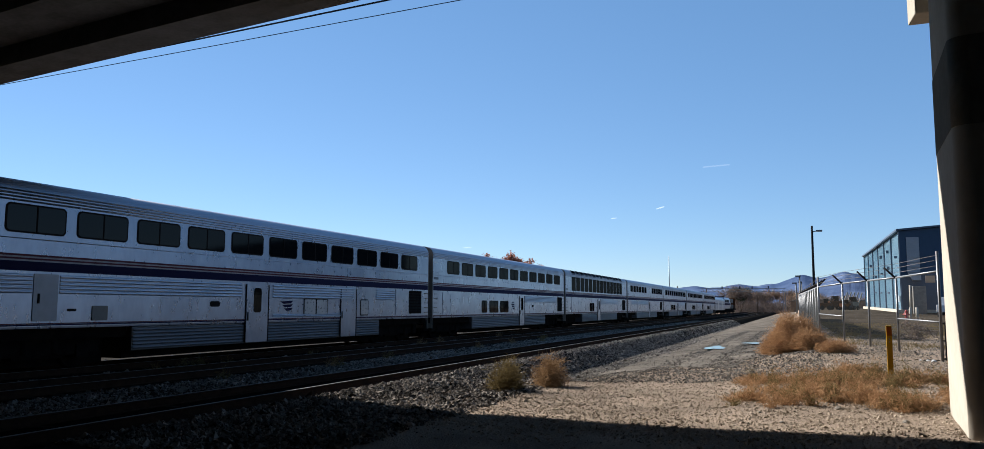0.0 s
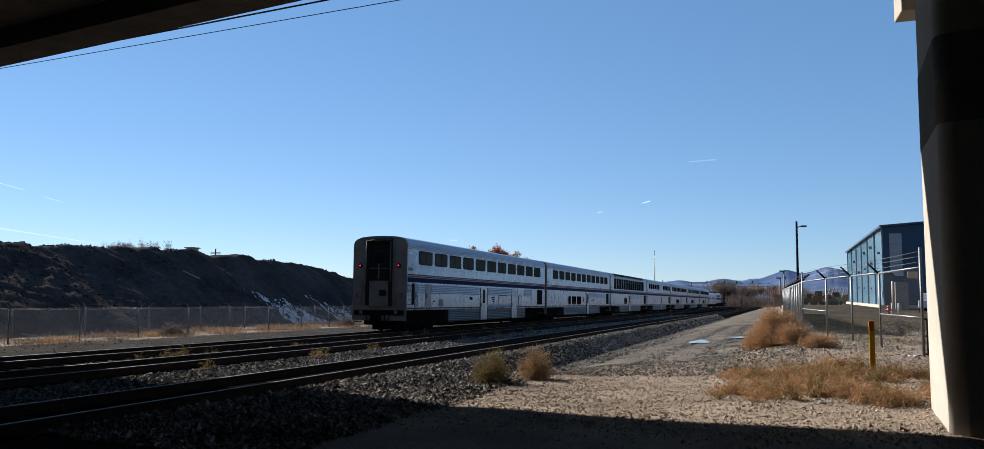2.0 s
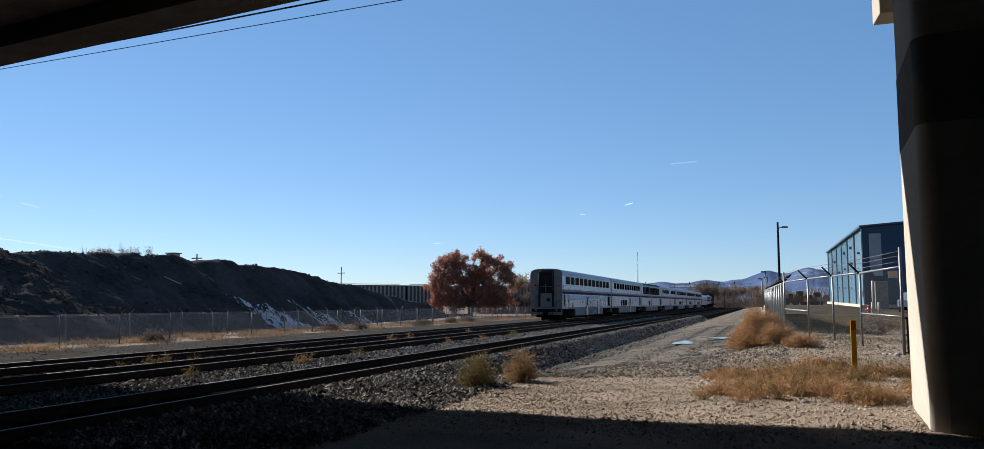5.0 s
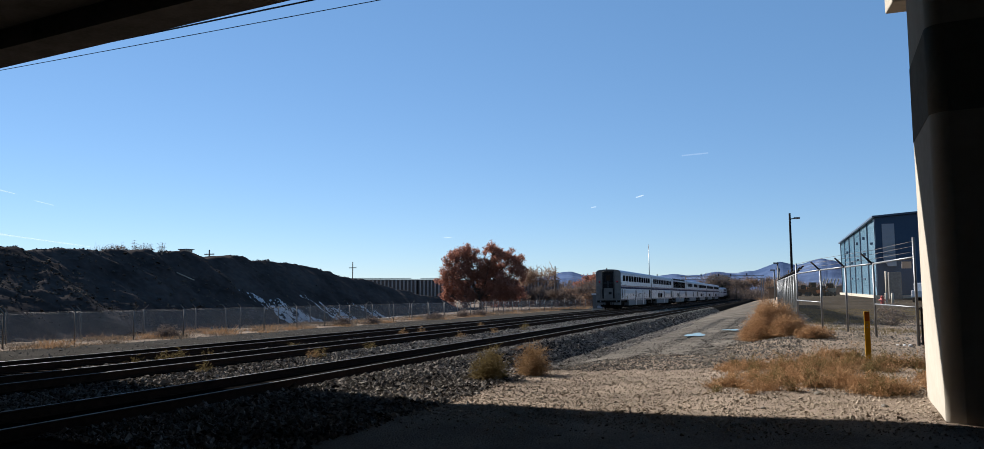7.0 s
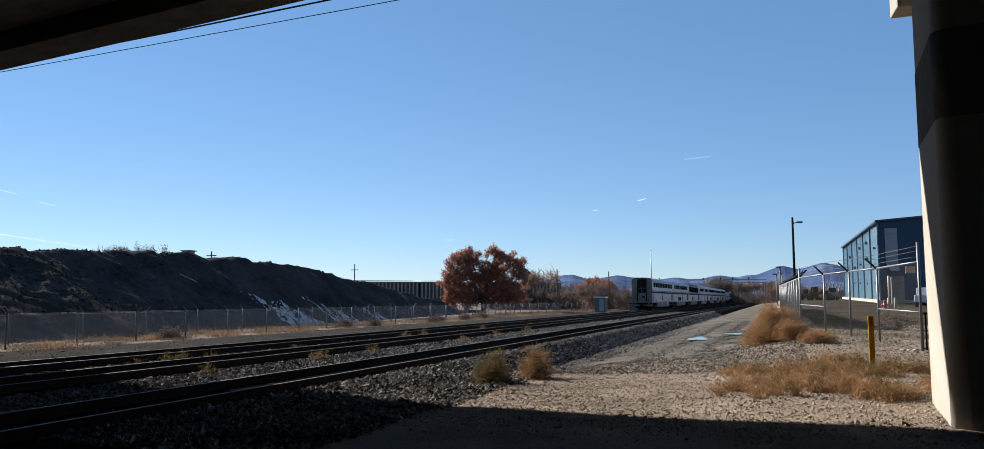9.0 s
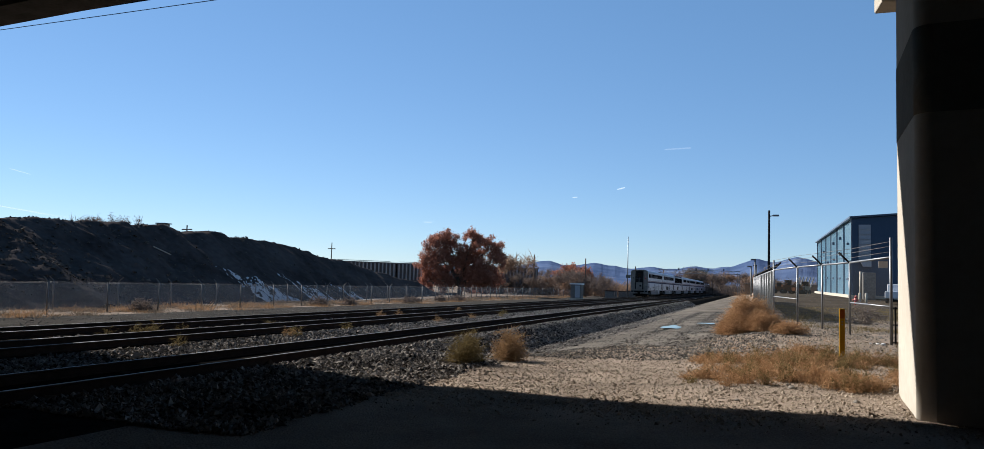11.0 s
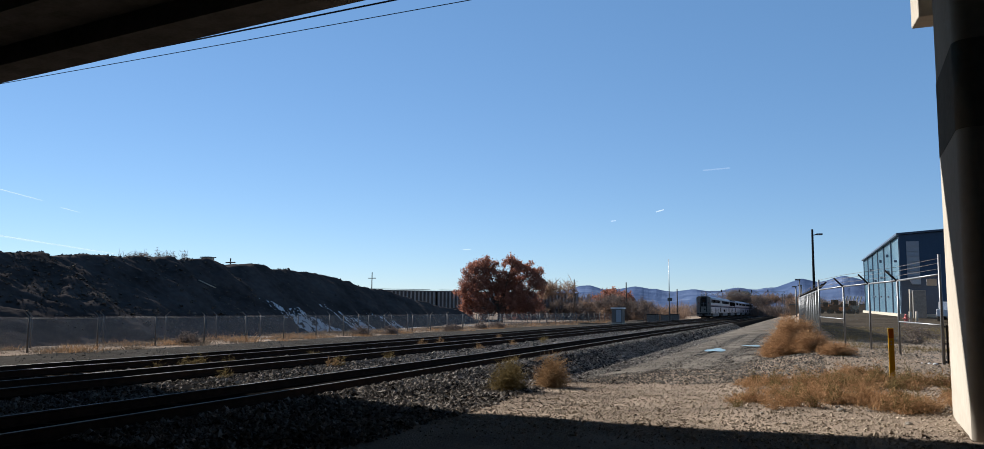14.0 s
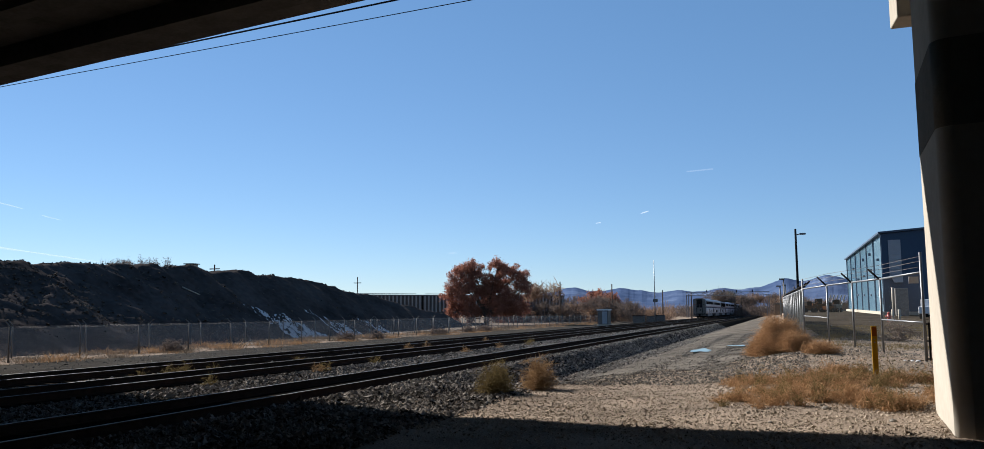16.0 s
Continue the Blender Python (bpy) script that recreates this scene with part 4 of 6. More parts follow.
def locomotive(dark):
    car = thing("locomotive", "dark orange freight locomotive leading the train" if dark else "white and blue passenger diesel locomotive", "locomotive", group="locomotives of the train")
    m1, m2 = (M_ENDDIRT, M_RUST) if dark else (M_STEEL, M_BLUE)
    part("frame", box(-1.5, 1.5, 0.2, 20.6, 1.05, 1.45), M_UNDER, car)
    if dark:
        part("hood", box(-1.0, 1.0, 0.8, 15.0, 1.452, 4.25), m1, car, "long dark engine hood", 0.12)
        part("hood_band", box(-1.02, 1.02, 0.9, 14.9, 2.6, 3.1), m2, car, "orange band along the hood")
        part("cab", box(-1.45, 1.45, 15.1, 17.6, 1.452, 4.55), m2, car, "orange driver's cab", 0.1)
        part("nose", box(-1.2, 1.2, 17.65, 20.2, 1.452, 3.1), m2, car, "short orange nose", 0.15)
        for k in range(5):
            part("radiator_fan", tube((0, 2 + 2.4 * k, 4.25), (0, 2 + 2.4 * k, 4.45), 0.55, n=16), M_UNDER, car)
        rail = bmesh.new()
        for s in (1, -1):
            cyl(rail, (s * 1.45, 0.4, 2.4), (s * 1.45, 15, 2.4), 0.025, n=6)
            for k in range(9):
                cyl(rail, (s * 1.45, 0.4 + 1.8 * k, 1.4), (s * 1.45, 0.4 + 1.8 * k, 2.4), 0.02, n=6)
        part("walkway_rail", rail, M_GALVDARK, car)
    else:
        o = [(1.5, 1.454), (1.5, 3.9), (1.3, 4.3), (0.7, 4.45)]
        part("body", prism(bmesh.new(), o + [(-x, z) for x, z in o[::-1]], 0.3, 17.5), m1, car, bevel=0.05)
        part("nose", box(-1.45, 1.45, 17.6, 20.4, 1.454, 3.6), m1, car, "sloping white nose", 0.5)
        panel(car, "blue_stripe", 0.5, 17.3, 2.4, 2.9, m2, "", 0.01, 1.5)
        for k in range(4):
            panel(car, "vent_opening", 1.2 + 3.4 * k, 3.4 + 3.4 * k, 3.1, 3.8, M_BLACK, "dark air intake", 0.01, 1.5)
        part("radiator", box(-1.0, 1.0, 1.0, 6.0, 4.45, 4.7), M_UNDER, car)
    part("fuel_tank", box(-1.25, 1.25, 7.2, 13.4, 0.35, 1.04), M_UNDER, car, bevel=0.15)
    part("windscreen", box(-1.2, 1.2, 17.55, 17.63, 3.4, 4.1), M_GLASS, car)
    part("coupler", box(-0.2, 0.2, -0.15, 20.9, 0.65, 0.95), M_UNDER, car)
    bogie(car, 3.6), bogie(car, 17.0)
    return car


TAIL0, SPEED = 12.35, 12.25  # where the last car's rear stands at the start, metres, and metres a second
CARS = [coach_tail(), coach_plain(), lounge_car(), diner_car()]
for _ in range(3):
    CARS.append(copy_thing(CARS[1], pose(0, 0, 0)))
CARS += [baggage_car(), locomotive(False), locomotive(True)]
STARTS = [PITCH * k for k in range(8)] + [PITCH * 8, PITCH * 8 + 21.3]
TURN = SPEED / 0.457


def motions():
    for car, s in zip(CARS, STARTS):
        walk(car, [(t, pose(RAILS_C, TAIL0 + s + SPEED * t, 0)) for t in (0, 4, 8, 12, 16)])
    steps = 16 * FPS
    for car in CARS[:2]:
        for b in [c for c in car.children if c.name.startswith("bogie")]:
            for w in [c for c in b.children if c.name.startswith("wheelset")]:
                at = w.location.copy()
                walk(w, [(i / FPS, pose(at.x, at.y, at.z, -math.degrees(TURN * i / FPS) % 360)) for i in range(steps + 1)])

# ---- fences ----
def right_fence():
    """Chain link with a pipe frame in front, running on as a slatted fence along the road."""
    ends = [(0.85, 35.8), (1.52, 30.6), (2.16, 28.3), (2.74, 26.0), (3.32, 22.5)]
    top = [2.56, 2.55, 2.57, 2.58, 2.61]
    f = thing("chain_link_fence", "galvanised chain-link fence with pipe posts and barbed wire arms", "fence", kind="")
    for k, (x, y) in enumerate(ends):
        z = float(height(x, y))
        last = k == len(ends) - 1
        post = part("post", tube((x, y, z - 0.1), (x, y, top[k] + (0.5 if last else (0.42 if k == 0 else 0.06))), 0.037 if last or k == 0 else 0.032, n=12), M_GALV, f)
        if 0 < k < 4:
            part("arm", tube((x, y, top[k] - 0.02), (x - 0.30, y + 0.1, top[k] + 0.30), 0.028, n=8), M_BLACK, post)
        if k:
            (xa, ya), (xb, yb) = ends[k - 1], ends[k]
            part("top_rail", tube((xa, ya, top[k - 1]), (xb, yb, top[k]), 0.028, n=8), M_GALV, f)
            if k in (1, 4):
                za, zb = float(height(xa, ya)), z
                part("mid_rail", tube((xa, ya, za + 0.95), (xb, yb, zb + 0.95), 0.022, n=8), M_GALV, f)
            bm = bmesh.new()
            v = [bm.verts.new(p) for p in ((xa, ya, float(height(xa, ya)) + 0.03), (xb, yb, z + 0.03), (xb, yb, top[k]), (xa, ya, top[k - 1]))]
            bm.faces.new(v)
            part("wire_fabric", bm, M_LINK, f, "woven wire fabric")
            for d in (0.14, 0.28, 0.40):
                part("barbed_wire", tube((xa, ya, top[k - 1] + d), (xb, yb, top[k] + d), 0.006, n=5), M_GALVDARK, f)
    x, y = ends[-1]
    part("sign", box(x - 0.3, x - 0.08, y - 0.05, y - 0.035, 2.33, 2.5), M_WHITE, f, "small blank white sign")
    stub = bmesh.new()
    for dx in (0.10, 0.26):
        bx(stub, x + dx - 0.02, x + dx + 0.02, y + 0.02, y + 0.06, 0.42, 1.36)
    for z in (0.46, 0.9, 1.32):
        bx(stub, x + 0.04, x + 0.34, y + 0.065, y + 0.10, z - 0.02, z + 0.02)
    part("gate_frame", stub, M_BLACK, f, "black steel gate frame")
    # the return beyond the last post
    for k, yy in enumerate((19.6, 17.0)):
        xx = x + 1.6 * (k + 1)
        part("post", tube((xx, yy + 3.2, 0.2), (xx, yy + 3.2, 2.6), 0.034, n=10), M_GALV, f)
    g = thing("slatted_fence", "grey slatted chain-link fence with barbed wire along the road", "fence")
    n = 0
    y = 35.9
    prev = None
    while y < 80:
        x = 0.85 - 0.016 * (y - 35.9)
        z = float(height(x, y))
        zt = 2.55 + 0.008 * (y - 36)
        p = part("post", tube((x, y, z - 0.1), (x, y, zt + 0.05), 0.035, n=8), M_GALV, g)
        part("arm", box(-0.025, 0.025, -0.45, 0.0, 0.0, 0.06), M_BLACK, p).matrix_basis = pose(x, y, zt, -45, 0, 105)
        if prev:
            part("top_rail", tube((prev[0], prev[1], prev[2]), (x, y, zt), 0.025, n=6), M_GALV, g)
        prev = (x, y, zt)
        for j in range(24):
            ys = y + j * 0.127
            if n < 300 and ys < 80:
                xs = 0.85 - 0.016 * (ys - 35.9) + (0.012 if j % 2 else -0.012)
                s = part("slat", SLAT_MESH, None, g)
                s.matrix_basis = pose(xs, ys, float(height(xs, ys)) + 0.06 + 0.03 * random.random())
                n += 1
        y += 3.05
    bm = bmesh.new()
    for j in range(1200):
        ys = 35.9 + 300 * 0.127 + j * 0.127
        if ys > 80:
            break
        xs = 0.85 - 0.016 * (ys - 35.9)
        bx(bm, xs - 0.004, xs + 0.004, ys, ys + 0.11, float(height(xs, ys)) + 0.06, 2.5 + 0.008 * (ys - 36))
    if bm.verts:
        tagged(part("far_slats", bm, M_SLAT, g), kind="stuff")
    for d in (0.15, 0.3):
        part("barbed_wire", tube((0.85, 35.9, 2.56 + d), (0.14, 80, 2.92 + d), 0.008, n=5), M_GALVDARK, g)


def slat_mesh():
    me = finish(box(-0.004, 0.004, -0.055, 0.055, 0, 2.0), "slat")
    me.materials.append(M_SLAT)
    return me


SLAT_MESH = slat_mesh()
right_fence()


def left_fence(x0, spacing, y0, y1, shade, arms, hgt, label):
    f = thing("chain_link_fence", label, "fence", group="fences along the embankment")
    bm = finish(tube((0, 0, -0.15), (0, 0, hgt), 0.045, n=8), "post")
    bm.materials.append(shade)
    am = finish(bx(bmesh.new(), -0.025, 0.025, 0, 0.42, 0, 0.05), "arm")
    am.materials.append(shade)
    y, k = y0, 0
    while y < y1:
        z = float(height(x0, y))
        p = part("post", bm, None, f)
        lean = random.uniform(-1.5, 1.5)
        p.matrix_basis = pose(x0, y, z, random.uniform(-1.5, 1.5), lean, 0)
        if arms:
            part("arm", am, None, p).matrix_basis = pose(0, 0, hgt - 0.03, 45, 0, 100 if k % 3 else -60)
        y += spacing * random.uniform(0.96, 1.04)
        k += 1
    z0 = float(height(x0, 60))
    s = bmesh.new()
    v = [s.verts.new(p) for p in ((x0, y0, z0), (x0, y1, z0), (x0, y1, z0 + hgt - 0.06), (x0, y0, z0 + hgt - 0.06))]
    s.faces.new(v)
    part("wire_fabric", s, M_LINKFAR, f, "woven wire fabric")
    part("top_wire", tube((x0, y0, z0 + hgt - 0.05), (x0, y1, z0 + hgt - 0.05), 0.008, n=5), M_GALVDARK, f)


left_fence(-35.5, 4.25, 12, 175, M_GALVDARK, True, 1.72, "weathered chain-link fence with dark posts along the tracks")
left_fence(-39.5, 5.1, 12, 150, M_GALVDARK, True, 1.72, "galvanised chain-link fence below the dirt embankment")


# ---- embankment ----
RIDGE_Y = (0, 25, 47, 50.4, 51.4, 55, 58.6, 61.5, 62.8, 63.8, 65.5, 66.1, 70.7, 72.2, 74, 77.6, 80, 82.5, 85.7, 89.9, 94.4, 99.3, 104.7, 110.5, 119, 131.6, 138.7, 150)
RIDGE_Z = (5.2, 5.5, 5.77, 6.12, 5.86, 6.21, 6.22, 6.47, 6.1, 6.49, 6.67, 6.45, 6.8, 6.75, 6.16, 6.43, 6.78, 6.31, 6.31, 6.19, 6.06, 5.38, 4.65, 4.43, 3.42, 2.07, 1.54, -0.7)


def mound_z(x, y):
    """A bank at the angle of repose below a crest line at x = -52."""
    r = 1.66 + (np.interp(y / 0.867, RIDGE_Y, RIDGE_Z) - 1.66) * 0.867
    r = np.where(r < -0.72, -0.72, r)
    wob = 0.5 * lumps(x * 0 + 3, y, 0.5) + 0.35 * lumps(x, y, 0.9, 2)
    down = r - np.maximum(x + 52 + wob, 0) * np.interp(y, (42, 55), (0.50, 0.74))
    back = r - np.maximum(-56 - x, 0) * 0.05
    z = np.minimum(down, back)
    slope = np.clip((r - z) / 1.5, 0, 1)
    z = z + slope * (0.20 * lumps(x, y, 1.1, 1) + 0.13 * lumps(x, y, 2.9, 3) + 0.07 * lumps(x, y, 6.1, 5)) + 0.08 * lumps(x, y, 3.1, 6) + 0.10 * (1 - slope) * lumps(x, y, 1.3, 8)
    foot = -0.76 + 0.10 * lumps(x, y, 1.7, 2)
    return np.maximum(z, foot - 0.05)


def mound():
    xs = grid_lines((-110, -60, 4), (-60, -40, 0.26))
    ys = grid_lines((-10, 34, 1.5), (34, 140, 0.3))
    tagged(part("dirt_embankment", sheet("dirt_embankment", xs, ys, mound_z), M_MOUND), "high bank of bare spoil, part of its shade put into the dark colour, uneven along its crest", "embankment", kind="structure")
    # snow lying in hollows of the bank
    rng = np.random.default_rng(5)
    for cx0, cx1, y0, y1 in ((-48.0, -42.6, 62.5, 72.5), (-46.9, -42.6, 72.0, 81), (-46.2, -42.8, 80, 99), (-45.6, -42.8, 92, 112)):
        gx, gy = np.meshgrid(np.arange(cx0, cx1, 0.11), np.arange(y0, y1, 0.11))
        t = (gx - cx0) / (cx1 - cx0)
        slant = gy - (y0 + (y1 - y0) * (0.10 + 0.55 * t))
        mask = (np.abs(slant) < (y1 - y0) * (0.04 + 0.30 * t)) & (lumps(gx * 0.45, gy * 1.6, 2.2, 2) + 0.7 * lumps(gx * 0.6, gy * 1.3, 6.0, 1) + rng.normal(0, 0.2, gx.shape) > 0.55 - 0.85 * t)
        px, py = gx[mask], gy[mask]
        if not len(px):
            continue
        v, f = [], []
        for i, (a, b) in enumerate(zip(px, py)):
            q = [(a - 0.06, b - 0.06), (a + 0.06, b - 0.06), (a + 0.06, b + 0.06), (a - 0.06, b + 0.06)]
            v += [(p, r, float(mound_z(np.array(p), np.array(r))) + 0.05) for p, r in q]
            f.append([4 * i, 4 * i + 1, 4 * i + 2, 4 * i + 3])
        tagged(part("snow_patch", np_mesh("snow_patch", v, f), M_SNOW), "ragged patch of old snow on the dirt bank", "snow", kind="stuff")
    n = 9000
    px, py = rng.uniform(-54, -42, n), rng.uniform(36, 118, n)
    keep = rng.uniform(0, 1, n) < np.clip(0.4 + 0.7 * lumps(px, py, 0.4, 3) + (55 - py) / 40, 0.05, 1)
    px, py = px[keep], py[keep]
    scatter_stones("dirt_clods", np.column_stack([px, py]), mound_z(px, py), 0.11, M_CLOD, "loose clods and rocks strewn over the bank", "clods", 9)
    bm = bmesh.new()
    cyl(bm, (-49.75, 57.5, 3.98), (-48.95, 59.25, 3.2), 0.05, n=6)
    tagged(part("pole_on_bank", bm, M_PLINTH), "pale pole lying on the dirt bank", "pole")
    hut = thing("small_hut", "small pale hut on top of the bank", "hut", pose(-60, 70.7, 6.38))
    part("wall", box(-0.45, 0.45, -0.45, 0.45, -0.9, 0.55), M_PLINTH, hut)
    part("roof", box(-0.6, 0.6, -0.6, 0.6, 0.552, 0.65), M_GALVDARK, hut)


mound()


# ---- blue building ----
def blue_building():
    b = thing("metal_building", "blue metal-clad industrial building, its front coloured navy to stand in for shade", "building", pose(9.75, 89.5, 1.25, 0.45, 0, -0.4))
    L, Wd, Hh = 51.5, 30.0, 8.15
    rise = 1.1
    bm = box(0.15, Wd, 0.15, L, 0.3, Hh)
    part("wall", bm, M_BLUEWALL, b)
    gable = [(0.0, 0.3), (Wd, 0.3), (Wd, Hh), (Wd / 2, Hh + rise), (0.0, Hh)]
    part("front_wall", prism(bmesh.new(), gable, 0.0, 0.14), M_SHADEDWALL, b, "metal front with its shade put into a navy colour")
    roof = bmesh.new()
    for x0, z0, x1, z1 in ((-0.25, Hh, Wd / 2, Hh + rise + 0.02), (Wd / 2, Hh + rise + 0.02, Wd + 0.25, Hh)):
        v = [roof.verts.new(p) for p in ((x0, -0.25, z0 + 0.02), (x1, -0.25, z1 + 0.02), (x1, L + 0.2, z1 + 0.02), (x0, L + 0.2, z0 + 0.02), (x0, -0.25, z0 + 0.2), (x1, -0.25, z1 + 0.2), (x1, L + 0.2, z1 + 0.2), (x0, L + 0.2, z0 + 0.2))]
        for f in ((3, 2, 1, 0), (4, 5, 6, 7), (0, 1, 5, 4), (1, 2, 6, 5), (2, 3, 7, 6), (3, 0, 4, 7)):
            roof.faces.new([v[i] for i in f])
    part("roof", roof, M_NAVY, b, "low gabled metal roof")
    part("foundation", box(-0.35, Wd, -0.05, L, -1.4, 0.296), M_PLINTH, b, "pale concrete base")
    for k in range(7):
        y = 0.35 + k * 8.45
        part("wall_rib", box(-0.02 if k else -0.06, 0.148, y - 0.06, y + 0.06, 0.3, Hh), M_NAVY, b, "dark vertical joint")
    for k in range(100):
        y = 0.6 + k * 0.508
        part("siding_rib", RIB_MESH, None, b).location = (0.125, y, 0.3)
    for k, (y, z0, z1) in enumerate(((3.8, 5.6, 6.2), (12.0, 4.7, 5.6), (12.4, 6.6, 7.4), (20.5, 4.4, 5.0), (21, 6.4, 7.3), (29.5, 4.2, 5.0), (37.0, 5.9, 6.9))):
        part("wall_fixture", box(-0.15, 0.148, y, y + 0.22, z0, (z0 * 1.4 + z1) / 2.4), M_NAVY, b, "dark wall lamp or vent", 0.03)
    for k in range(4):
        part("conduit", box(0.03, 0.148, 4.5 + 9 * k, 6.0 + 9 * k, 1.9 + 0.1 * k, 2.1 + 0.1 * k), M_NAVY, b)
    part("panel_box", box(-0.1, 0.148, 1.2, 2.6, 1.1, 1.7), M_GREYDOOR, b)
    lou = part("tall_louver", box(0.62, 1.75, -0.06, -0.002, 3.9, 7.5), M_GREYDOOR, b, "tall pale grey louvered panel")
    for k in range(7):
        part("louver_blade", box(0.64, 1.73, -0.12, -0.062, 4.0 + 0.5 * k, 4.08 + 0.5 * k), M_GREYDOOR, lou)
    duct = part("duct_hood", prism(bmesh.new(), [(1.0, 3.2), (1.75, 3.2), (1.75, 3.88), (0.66, 3.88)], -0.5, -0.01), M_GREYDOOR, b, "sloping grey duct hood")
    part("cabinet", box(0.85, 2.0, -1.6, -0.01, -0.2, 2.6), M_GALVDARK, b, "grey equipment cabinet against the wall", 0.05)
    part("vent_pipe", tube((0.72, -0.7, -0.2), (0.72, -0.7, 2.7), 0.12, n=10), M_PLINTH, b)
    return b


def rib_mesh():
    me = finish(box(-0.01, 0.022, 0, 0.07, 0, 7.8), "siding_rib")
    me.materials.append(M_BLUEWALL)
    return me


RIB_MESH = rib_mesh()
blue_building()


def yard():
    for x, y in ((9.35, 80), (9.9, 80.2)):
        z = float(height(x, y))
        tagged(part("bollard", tube((x, y, z - 0.1), (x, y, z + 1.05), 0.11, n=12), M_PLINTH), "pale steel bollard beside the building", "bollard", "bollards")
    h = thing("fire_hydrant", "red fire hydrant on the yard", "hydrant", pose(8.85, 78.5, float(height(8.85, 78.5))))
    part("barrel", tube((0, 0, -0.1), (0, 0, 0.65), 0.13, n=12), M_REDPAINT, h)
    part("bonnet", tube((0, 0, 0.651), (0, 0, 0.85), 0.16, 0.05, 12), M_REDPAINT, h)
    part("outlet", tube((-0.26, 0, 0.45), (0.26, 0, 0.45), 0.07, n=10), M_REDPAINT, h)
    t = thing("pickup_truck", "white pickup truck parked before the building", "truck", pose(13.3, 84.5, float(height(13.3, 84.5)), 0, 0, 75))
    o = [(-2.7, 0.45), (2.7, 0.45), (2.75, 0.95), (1.35, 1.08), (0.75, 1.75), (-0.85, 1.78), (-0.95, 1.1), (-2.7, 1.1)]
    body = bmesh.new()
    prism(body, o, -0.92, 0.92)
    part("body", body, M_WHITE, t, bevel=0.06)
    for x in (-1.75, 1.75):
        for s in (1, -1):
            w = part("wheel", tube((x, s * 0.72, 0.36), (x, s * 0.95, 0.36), 0.37, n=20), M_BLACK, t)
            part("rim", tube((x, s * 0.951, 0.36), (x, s * 0.96, 0.36), 0.2, n=14), M_GALV, w)
    for s in (1, -1):
        part("side_window", prism(bmesh.new(), [(-0.75, 1.2), (1.05, 1.2), (0.68, 1.66), (-0.72, 1.68)], *sorted((s * 0.921, s * 0.93))), M_GLASS, t)
        part("headlight", box(2.6, 2.74, *sorted((s * 0.55, s * 0.85)), 0.72, 0.9), M_GLASS, t)
    # far stacked pipes and low sheds behind the slatted fence
    for k in range(5):
        p = thing("stacked_pipe", "grey leaning pipe in the storage yard", "pipe", pose(6.0 + 0.55 * k, 128 + k, 1.4), "stored pipes")
        part("pipe", tube((0, 0, 0), (0.9, 0.3, 2.6), 0.1, n=8), M_GALVDARK, p)
    for k, (x, y, w, m) in enumerate(((3.5, 116, 1.0, M_RUST), (4.7, 118, 1.25, M_RUST), (5.9, 117, 0.9, M_RUST), (7.0, 119, 1.15, M_HOPPER))):
        q = thing("yard_machine", "rusty brown loader parked in the storage yard", "machine", pose(x, y, float(height(x, y)), 0, 0, 20 * k), "parked machines")
        part("body", box(-0.7 * w, 0.7 * w, -0.4, 0.4, 0.35, 0.95 * w), m, q, bevel=0.06)
        part("cab", box(-0.25 * w, 0.35 * w, -0.35, 0.35, 0.95 * w + 0.002, 1.5 * w), M_UNDER, q, "dark open cab", 0.05)
        part("boom", tube((0.5 * w, 0, 0.8 * w), (1.1 * w, 0, 1.45 * w), 0.07, n=8), m, q)
        for sx in (-0.45, 0.45):
            for sy in (-0.42, 0.42):
                part("wheel", tube((sx * w, sy - 0.08, 0.3), (sx * w, sy + 0.08, 0.3), 0.3, n=14), M_BLACK, q)
    for k in range(4):
        s = thing("low_shed", "low brown shed beyond the storage yard", "shed", pose(0.5 + 3.4 * k, 150 + 6 * k, 1.5), "low sheds")
        part("wall", box(-1.6, 1.6, -2, 2, -0.5, 1.3 + 0.25 * (k % 2)), M_TAN, s)
        part("roof", box(-1.8, 1.8, -2.2, 2.2, 1.302 + 0.25 * (k % 2), 1.45 + 0.25 * (k % 2)), M_GALVDARK, s)


yard()


